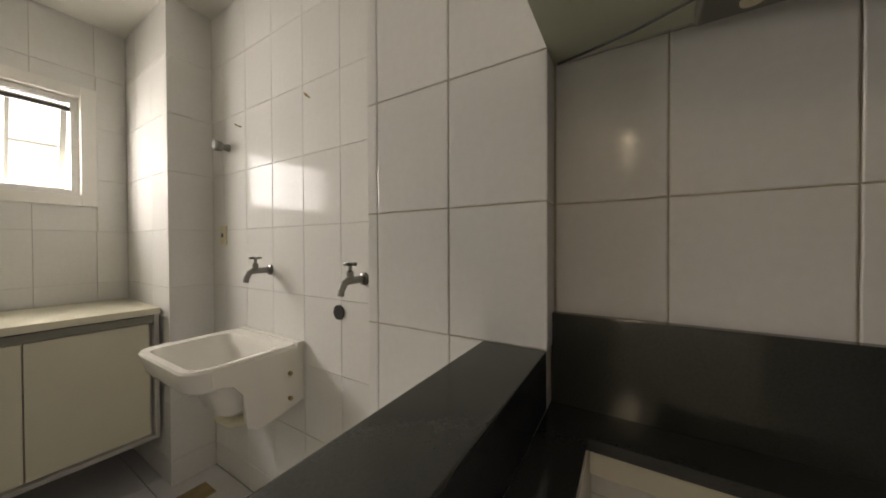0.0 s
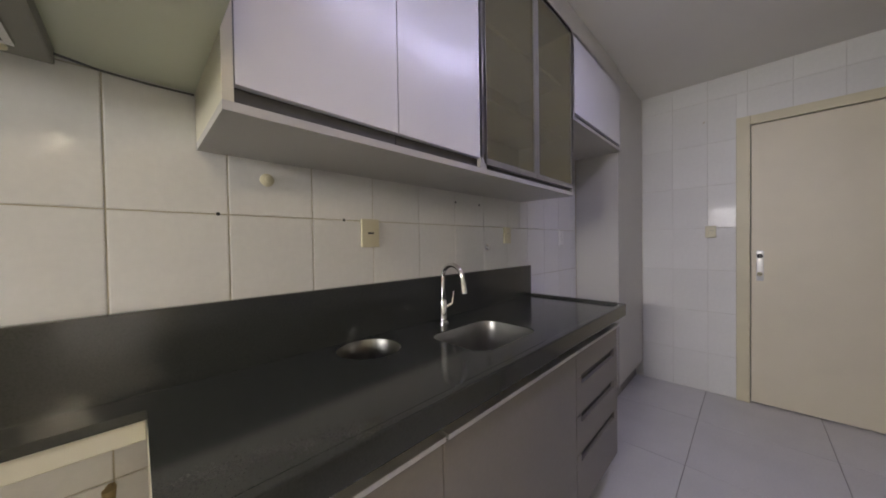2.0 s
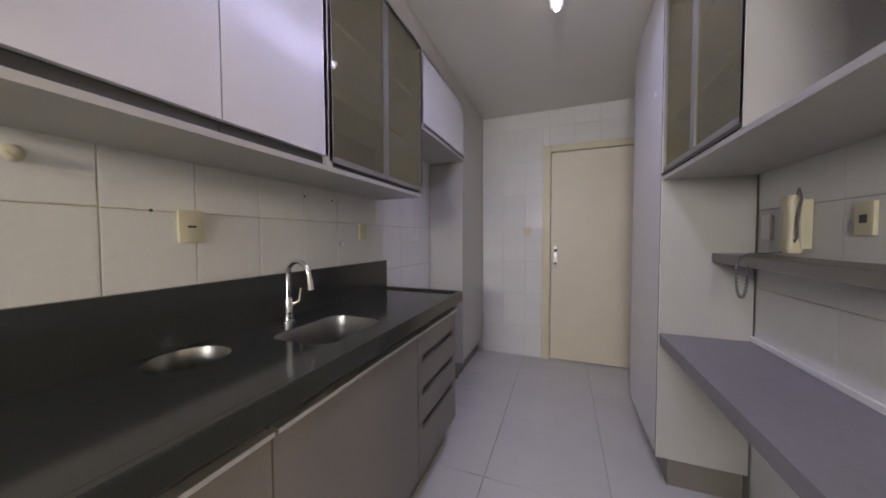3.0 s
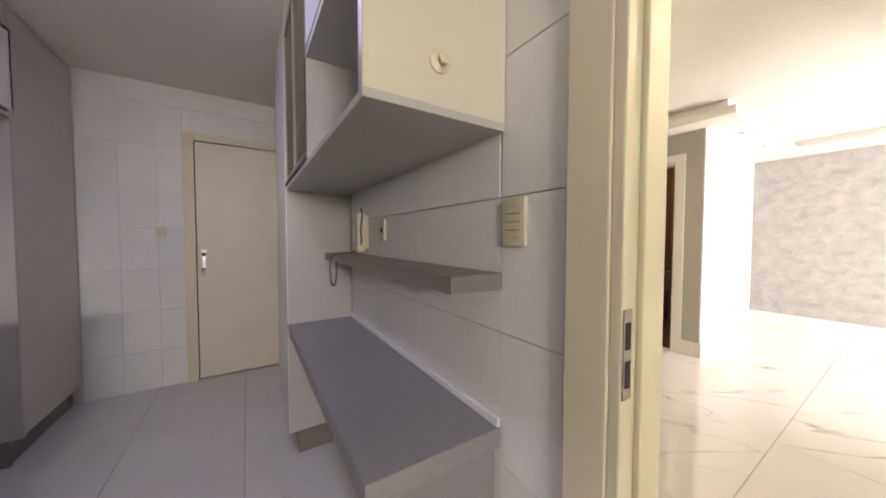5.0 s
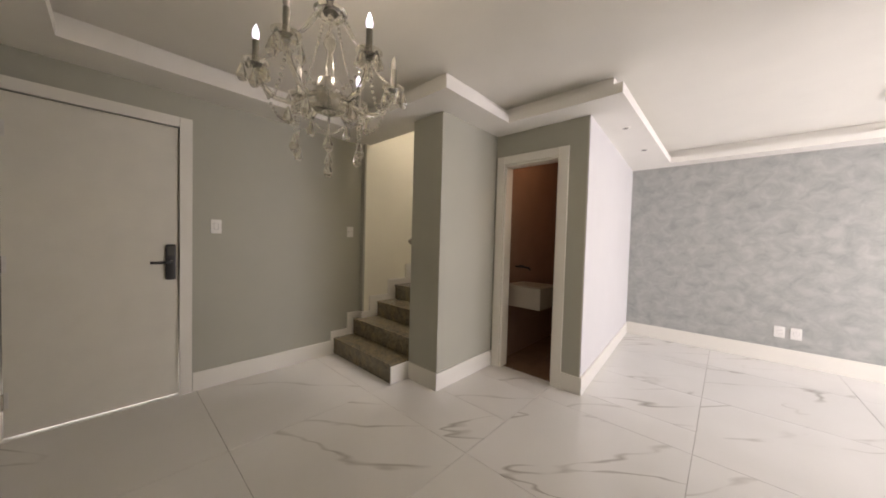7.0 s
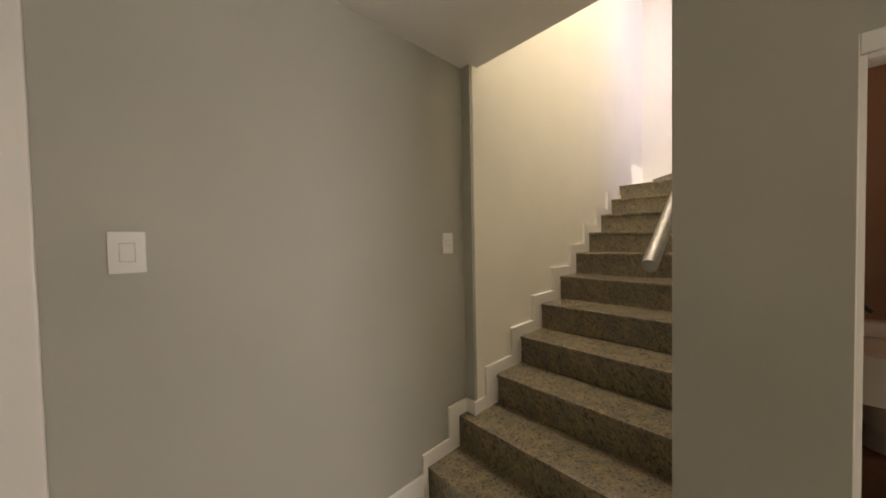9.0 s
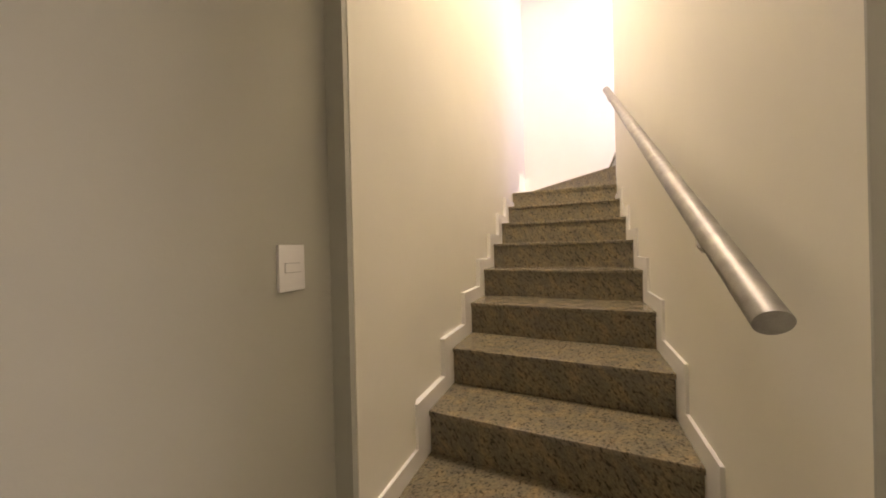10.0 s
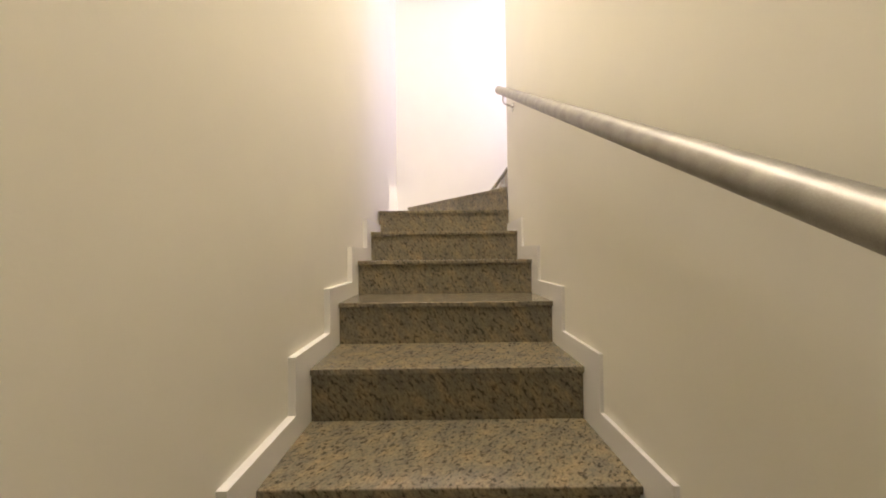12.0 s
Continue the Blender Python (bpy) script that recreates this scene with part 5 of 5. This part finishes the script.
drain = thing("waste_outlet", (LW, -0.67, 0.955), "dark round waste outlet in the tiles", "outlet")
part("ring", tube([(-0.005, 0, 0), (0.004, 0, 0)], 0.028, 18), RUBBER, drain, smooth=True)
wall_plate("yellowed socket plate in the laundry", "socket", facing(LW, -1.56, 1.265, 90), 0.06, 0.1, [(0, 0, 0.02, 0.02)], OLD_PLASTIC, DARK_GAP, "socket_plate")
for y, z in ((-0.835, 1.81), (-1.375, 1.80)):
    hk = thing("screw_hook", (LW, y, z), "small rusty screw hook in the tiles", "hook")
    part("wire", tube([(0, 0, 0), (0.02, 0, 0), (0.032, 0.008, 0.004), (0.036, 0.018, -0.004), (0.028, 0.024, -0.008)], 0.0028, 6), BRASS, hk, smooth=True)

win = thing("window_1", ((WIN[0] + WIN[1]) / 2, -2.36, WIN[2]), "white tilting laundry window with glazing bars, bright daylight behind", "window", kind="structure")
a, b, c, d = WIN
part("window_frame", local(boxes(((a, -2.40, c), (a + 0.03, -2.33, d)), ((b - 0.03, -2.40, c), (b, -2.33, d)), ((a + 0.03, -2.40, c), (b - 0.03, -2.33, c + 0.03)), ((a + 0.03, -2.40, d - 0.03), (b - 0.03, -2.33, d)), bevel=0.002), win), ALUMINIUM, win)
part("casing", local(boxes(((a - 0.06, -2.306, c - 0.06), (a, -2.285, d + 0.06)), ((b, -2.306, c - 0.06), (b + 0.06, -2.285, d + 0.06)), ((a, -2.306, c - 0.06), (b, -2.285, c)), ((a, -2.306, d), (b, -2.285, d + 0.06)), bevel=0.003), win), TRIM_PAINT, win)
sash = boxes(((a + 0.035, -0.012, -0.46), (a + 0.06, 0.012, 0)), ((b - 0.06, -0.012, -0.46), (b - 0.035, 0.012, 0)), ((a + 0.06, -0.012, -0.025), (b - 0.06, 0.012, 0)), ((a + 0.06, -0.012, -0.46), (b - 0.06, 0.012, -0.435)), ((a + 0.22, -0.008, -0.435), (a + 0.235, 0.008, -0.025)), ((a + 0.06, -0.008, -0.24), (a + 0.22, 0.008, -0.225)), ((a + 0.235, -0.008, -0.24), (b - 0.06, 0.008, -0.225)))
bmesh.ops.rotate(sash, verts=sash.verts, cent=(0, 0, 0), matrix=Matrix.Rotation(radians(-14), 3, "X"))
sash_ob = part("sash", local(shift(sash, (0, -2.365, d - 0.035)), win), TRIM_PAINT, win, "white sash tilted outwards")
pane = boxes(((a + 0.06, -0.002, -0.435), (b - 0.06, 0.002, -0.025)))
bmesh.ops.rotate(pane, verts=pane.verts, cent=(0, 0, 0), matrix=Matrix.Rotation(radians(-14), 3, "X"))
pane_ob = part("pane", local(shift(pane, (0, -2.365, d - 0.035)), win), WINDOW_GLASS, sash_ob)
pane_ob.visible_shadow = False
part("head_rail", local(boxes(((a + 0.03, -2.345, d - 0.075), (b - 0.03, -2.33, d - 0.055))), win), DARK_GAP, win)
solid("backdrop", boxes(((-1.5, -7.0, -0.3), (3.5, -6.9, 7.0))), SLIT_GLOW, "bright overcast daylight outside the window", "backdrop", "structure")
solid("floor_drain", boxes(((-0.03, -1.58, -0.002), (0.09, -1.46, 0.004)), bevel=0.002), BRASS, "square brass floor drain in the laundry", "floor drain")

# ---------------------------------------------------------------- living room
wall_plate("white switch plate beside the entrance door", "switch", facing(3.145, EW, 1.335, 0), 0.075, 0.115, [(0, 0.0, 0.03, 0.05)], PLASTIC, PLASTIC)
wall_plate("white switch plate on the grey wall at the stairs", "switch", facing(4.378, EW, 1.335, 0), 0.075, 0.115, [(0, 0.0, 0.044, 0.022)], PLASTIC, PLASTIC)
wall_plate("white double socket plate low on the trowelled wall", "socket", facing(FX, 0.555, 0.35, -90), 0.085, 0.125, [(0, 0.0, 0.04, 0.04)], PLASTIC, PLASTIC, "socket_plate")
wall_plate("white socket plate low on the trowelled wall", "socket", facing(FX, 0.43, 0.35, -90), 0.085, 0.125, [(0, 0.0, 0.04, 0.04)], PLASTIC, PLASTIC, "socket_plate")


def downlight(x, y, lit):
    d = thing("downlight", (x, y, BAND), "lit round recessed downlight in the border" if lit else "unlit round recessed downlight in the border", "downlight", "recessed downlights")
    part("ring", lathe([(0.042, 0.0), (0.042, -0.004), (0.03, -0.005), (0.028, -0.001)], 20), GYPSUM, d, smooth=True)
    part("lens", lathe([(0.027, -0.001), (0.027, -0.003)], 20), SPOT_GLOW if lit else DARK_GAP, d)


for sx in (3.14, 3.99):
    downlight(sx, 0.28, True)
downlight(5.73, 1.745, False)
downlight(6.58, 1.745, False)

ac = thing("ceiling_air_conditioner", (6.4, -0.15, LC), "white square ceiling cassette with a grey grille", "air conditioner")
part("panel", boxes(((-0.31, -0.31, -0.03), (-0.17, 0.31, -0.001)), ((0.17, -0.31, -0.03), (0.31, 0.31, -0.001)), ((-0.17, -0.31, -0.03), (0.17, -0.17, -0.001)), ((-0.17, 0.17, -0.03), (0.17, 0.31, -0.001)), bevel=0.003), PLASTIC, ac)
part("grille", boxes(((-0.168, -0.168, -0.022), (0.168, 0.168, -0.003))), PLASTIC, ac)
for s in (-1, 1):
    part("slot", boxes(((s * 0.225 - 0.012, -0.2, -0.033), (s * 0.225 + 0.012, 0.2, -0.0305))), LILAC_BOARD, ac)
    part("slot", boxes(((-0.2, s * 0.225 - 0.012, -0.033), (0.2, s * 0.225 + 0.012, -0.0305))), LILAC_BOARD, ac)

# chandelier
CH = Vector((3.11, 2.14, 1.80))
ch = thing("chandelier", CH, "crystal chandelier with candle bulbs on a black sleeved chain", "chandelier")
part("canopy", lathe([(0.055, LC - 1.801), (0.056, LC - 1.81), (0.045, LC - 1.83), (0.03, LC - 1.86), (0.012, LC - 1.885)], 24), CHROME, ch, smooth=True)
sl = [(0.004 * math.sin(i * 1.1), 0.004 * math.cos(i * 1.1), 0.62 - i * 0.025) for i in range(13)]
part("chain_sleeve", tube(sl, [0.015 if i % 3 else 0.021 for i in range(13)], 10), CHAIN_CLOTH, ch, "ruffled black chain sleeve", True)
part("crown", lathe([(0.008, 0.33), (0.03, 0.325), (0.055, 0.30), (0.06, 0.31), (0.03, 0.29), (0.012, 0.28)], 16), CRYSTAL, ch, smooth=True)
part("stem", lathe([(0.008, 0.32), (0.008, 0.24), (0.02, 0.22), (0.024, 0.19), (0.01, 0.16), (0.016, 0.10), (0.012, 0.06)], 14), CRYSTAL, ch, smooth=True)
part("hub", lathe([(0.02, 0.07), (0.045, 0.055), (0.054, 0.02), (0.048, -0.02), (0.028, -0.045), (0.01, -0.055)], 18), STEEL, ch, "dull metal hub", True)
part("bobeche", lathe([(0.01, -0.05), (0.05, -0.045), (0.085, -0.02), (0.09, -0.015), (0.052, -0.055), (0.01, -0.07)], 18), CRYSTAL, ch, smooth=True)


def drop_mesh(h, r):
    return mesh_of("crystal_drop", lathe([(0.0, 0), (r * 0.3, -h * 0.12), (r * 0.55, -h * 0.35), (r, -h * 0.72), (r * 0.65, -h * 0.92), (0.0, -h)], 6), CRYSTAL)


DROP, SMALL = drop_mesh(0.068, 0.019), drop_mesh(0.04, 0.012)


def hang(me, x, y, z):
    o = new("crystal_drop", me)
    o.parent = ch
    o.location = (x, y, z)


def beads(points, r=0.0055, name="bead_string"):
    bm = bmesh.new()
    for p in points:
        bmesh.ops.create_icosphere(bm, subdivisions=1, radius=r, matrix=Matrix.Translation(p))
    part(name, bm, CRYSTAL, ch, smooth=True)["kind"] = "stuff"


for k in range(6):
    a = radians(33 + 60 * k)
    u = Vector((math.cos(a), math.sin(a), 0))
    arm = [u * r + Vector((0, 0, z)) for r, z in ((0.04, 0.02), (0.08, -0.02), (0.125, -0.045), (0.18, -0.035), (0.222, 0.005), (0.236, 0.04), (0.24, 0.06))]
    part("arm", tube(arm, 0.009, 10), CRYSTAL, ch, smooth=True)
    c = u * 0.24
    part("drip_cup", lathe([(0.012, 0.055), (0.03, 0.06), (0.042, 0.075), (0.044, 0.077), (0.03, 0.066), (0.01, 0.066)], 14, (c.x, c.y, 0)), CRYSTAL, ch, smooth=True)
    part("candle_sleeve", lathe([(0.013, 0.066), (0.0115, 0.075), (0.0105, 0.15)], 12, (c.x, c.y, 0)), HOOD_STEEL, ch, smooth=True)
    part("bulb", lathe([(0.006, 0.15), (0.0105, 0.162), (0.011, 0.173), (0.007, 0.19), (0.0, 0.204)], 12, (c.x, c.y, 0)), BULB if k in (0, 2, 4) else DULL_BULB, ch, "lit candle bulb" if k in (0, 2, 4) else "unlit candle bulb", True)
    for j in range(5):
        b = a + radians(72 * j)
        hang(SMALL if j % 2 else DROP, c.x + 0.04 * math.cos(b), c.y + 0.04 * math.sin(b), 0.07)
    hang(DROP, c.x * 0.57, c.y * 0.57, -0.055)
    beads([u * (0.05 + 0.19 * f) + Vector((0, 0, 0.30 - 0.22 * f - 0.035 * math.sin(f * math.pi))) for f in [i / 25 for i in range(26)]], 0.006)
    v = Vector((math.cos(a + radians(60)), math.sin(a + radians(60)), 0))
    beads([u.lerp(v, f) * 0.232 + Vector((0, 0, 0.05 - 0.12 * math.sin(f * math.pi))) for f in [i / 19 for i in range(20)]], 0.0062)
    w = Vector((math.cos(a + radians(30)), math.sin(a + radians(30)), 0)) * 0.125
    beads([w + Vector((0, 0, -0.03 - 0.014 * i)) for i in range(10)])
    hang(DROP, w.x, w.y, -0.168)
beads([Vector((0, 0, -0.07 - 0.014 * i)) for i in range(12)], 0.0065)
hang(DROP, 0, 0, -0.232)

# toilet
vanity = thing("wash_basin", (5.75, 2.6, 0.85), "block wash basin on the terracotta wall, its colour dimmed to grey", "basin")
bx = (5.42, 5.84, P1Y - 0.43, P1Y - 0.013)
part("block", local(loft([rounded((bx[0] + bx[1]) / 2, (bx[2] + bx[3]) / 2, z, (bx[1] - bx[0]) / 2 - i, (bx[3] - bx[2]) / 2 - i, r) for z, i, r in ((0.60, 0.004, 0.01), (0.605, 0.0, 0.01), (0.815, 0.0, 0.01), (0.82, 0.004, 0.01), (0.82, 0.06, 0.04), (0.78, 0.09, 0.05), (0.75, 0.16, 0.03))]), vanity), DIMMED_BASIN, vanity, smooth=True)
ttap = thing("wall_tap", (5.66, P1Y - 0.013, 1.0), "black wall-mounted basin tap", "tap")
part("spout", tube([(0, 0, 0), (0, -0.1, 0), (0, -0.16, -0.005), (0, -0.18, -0.03)], 0.011, 10), BLACK_PLASTIC, ttap, smooth=True)
part("handle", boxes(((0.08, -0.05, -0.012), (0.1, 0.001, 0.012)), bevel=0.004), BLACK_PLASTIC, ttap)
wc = thing("toilet", (6.48, 2.40, 0), "white ceramic toilet with a closed seat", "toilet")
part("bowl", loft([rounded(x, 0, z, hx, hy, min(hx, hy) * 0.9, 6) for z, x, hx, hy in ((0.0, 0.05, 0.16, 0.11), (0.12, 0.05, 0.15, 0.1), (0.28, 0.0, 0.22, 0.15), (0.38, -0.03, 0.25, 0.18), (0.395, -0.03, 0.245, 0.175))]), CERAMIC, wc, smooth=True)
part("seat", loft([rounded(-0.03, 0, z, hx, hy, 0.16, 6) for z, hx, hy in ((0.396, 0.245, 0.178), (0.41, 0.25, 0.182), (0.425, 0.24, 0.175))]), CERAMIC, wc, smooth=True)
part("cistern", boxes(((0.12, -0.19, 0.39), (0.275, 0.19, 0.76)), bevel=0.02), CERAMIC, wc, smooth=True)

# balcony opening: sliding frame
bal = thing("window_2", (6.2, -3.1, 0), "wide white sliding balcony door full of daylight", "window", kind="structure")
part("window_frame", local(boxes(((BAL[0], -3.14, 0), (BAL[0] + 0.05, -3.06, BAL[2])), ((BAL[1] - 0.05, -3.14, 0), (BAL[1], -3.06, BAL[2])), ((BAL[0] + 0.05, -3.14, BAL[2] - 0.05), (BAL[1] - 0.05, -3.06, BAL[2])), ((6.17, -3.14, 0), (6.23, -3.06, BAL[2] - 0.05))), bal), ALUMINIUM, bal)

# ---------------------------------------------------------------- tiles
VJ, VD, HJ, HD = 0.333, 0.2185, 1.293, 0.291
tiles(wall_west, face_px(KW), (0.14, 3.26), (0.0, KC), VJ, HJ, VD, HD, WALL_TILE, holes=[(0.9885, 2.43, 1.47, 3.0), (0.14, 0.9885, 1.61, 3.0), (0.85, 2.49, 0.0, 0.85), (2.43, 3.26, 1.87, 3.0)])
tiles(wall_west, face_px(0.066), (-0.335, 0.137), (0.0, KC), -0.08, HJ, VD, HD, WALL_TILE)
tiles(wall_west, face_py(0.141), (0.0, 0.066), (1.0, 1.6), 0.0, HJ, VD, HD, WALL_TILE)
tiles(wall_wash, face_px(LW), (-1.686, -0.335), (0.0, KC), -0.66, HJ, 0.226, HD, WALL_TILE, gap=0.0014, edge=0.0012)
tiles(wall_column, face_py(-1.68), (LW, 0.075), (0.0, KC), LW, HJ, 0.3, HD, WALL_TILE, gap=0.0014, edge=0.0012)
tiles(wall_column, face_px(0.075), (-2.3, -1.68), (0.0, KC), -1.9, HJ, 0.22, HD, WALL_TILE, gap=0.0014, edge=0.0012)
tiles(wall_laundry, face_py(-2.3), (0.075, KR), (0.9, KC), 0.20, HJ, 0.22, HD, WALL_TILE, gap=0.0014, edge=0.0012, holes=[(WIN[0] - 0.06, WIN[1] + 0.06, WIN[2] - 0.06, WIN[3] + 0.06)])
tiles(wall_north, face_ny(KF), (0.293, KR), (0.0, KC), 0.51, 1.30, 0.222, 0.33, WALL_TILE, gap=0.0018, gap_u=0.001, edge=0.0012, holes=[(KD[0] - 0.07, KD[1] + 0.07, -1, KD[2] + 0.06)])
tiles(wall_divider, face_nx(KR), (1.05, 2.54), (0.0, KC), 1.243, 1.325, 0.43, 0.335, WALL_TILE, gap=0.0028, gap_u=0.0006, edge=0.0009, holes=[(1.25, 2.54, 1.5, 3.0)])
tiles(wall_divider, face_nx(KR), (3.2, KF), (0.0, KC), 3.2, 1.325, 0.43, 0.335, WALL_TILE, gap=0.002)
tiles(kitchen_floor, face_up(0.0), (-0.12, LX - 0.05), (-2.3, KF + 0.1), 0.72, 2.285, 0.585, 0.585, FLOOR_TILE)
tiles(living_floor, face_up(0.0), (LX - 0.05, FX), (-3.0, EW + 0.1), 3.02, 1.13, 0.98, 1.0, MARBLE, gap=0.0025, holes=[(P1X + 0.05, FX, 2.9, 5.0), (P2X + 0.06, 6.78, 2.0, P1Y)])
# toilet floor tiles with the warm lamplight in their colour
tiles(living_floor, face_up(-0.001), (P2X + 0.06, 6.78), (2.0, P1Y), P2X + 0.06, 2.0, 0.45, 0.45, WARM_LIT_FLOOR)
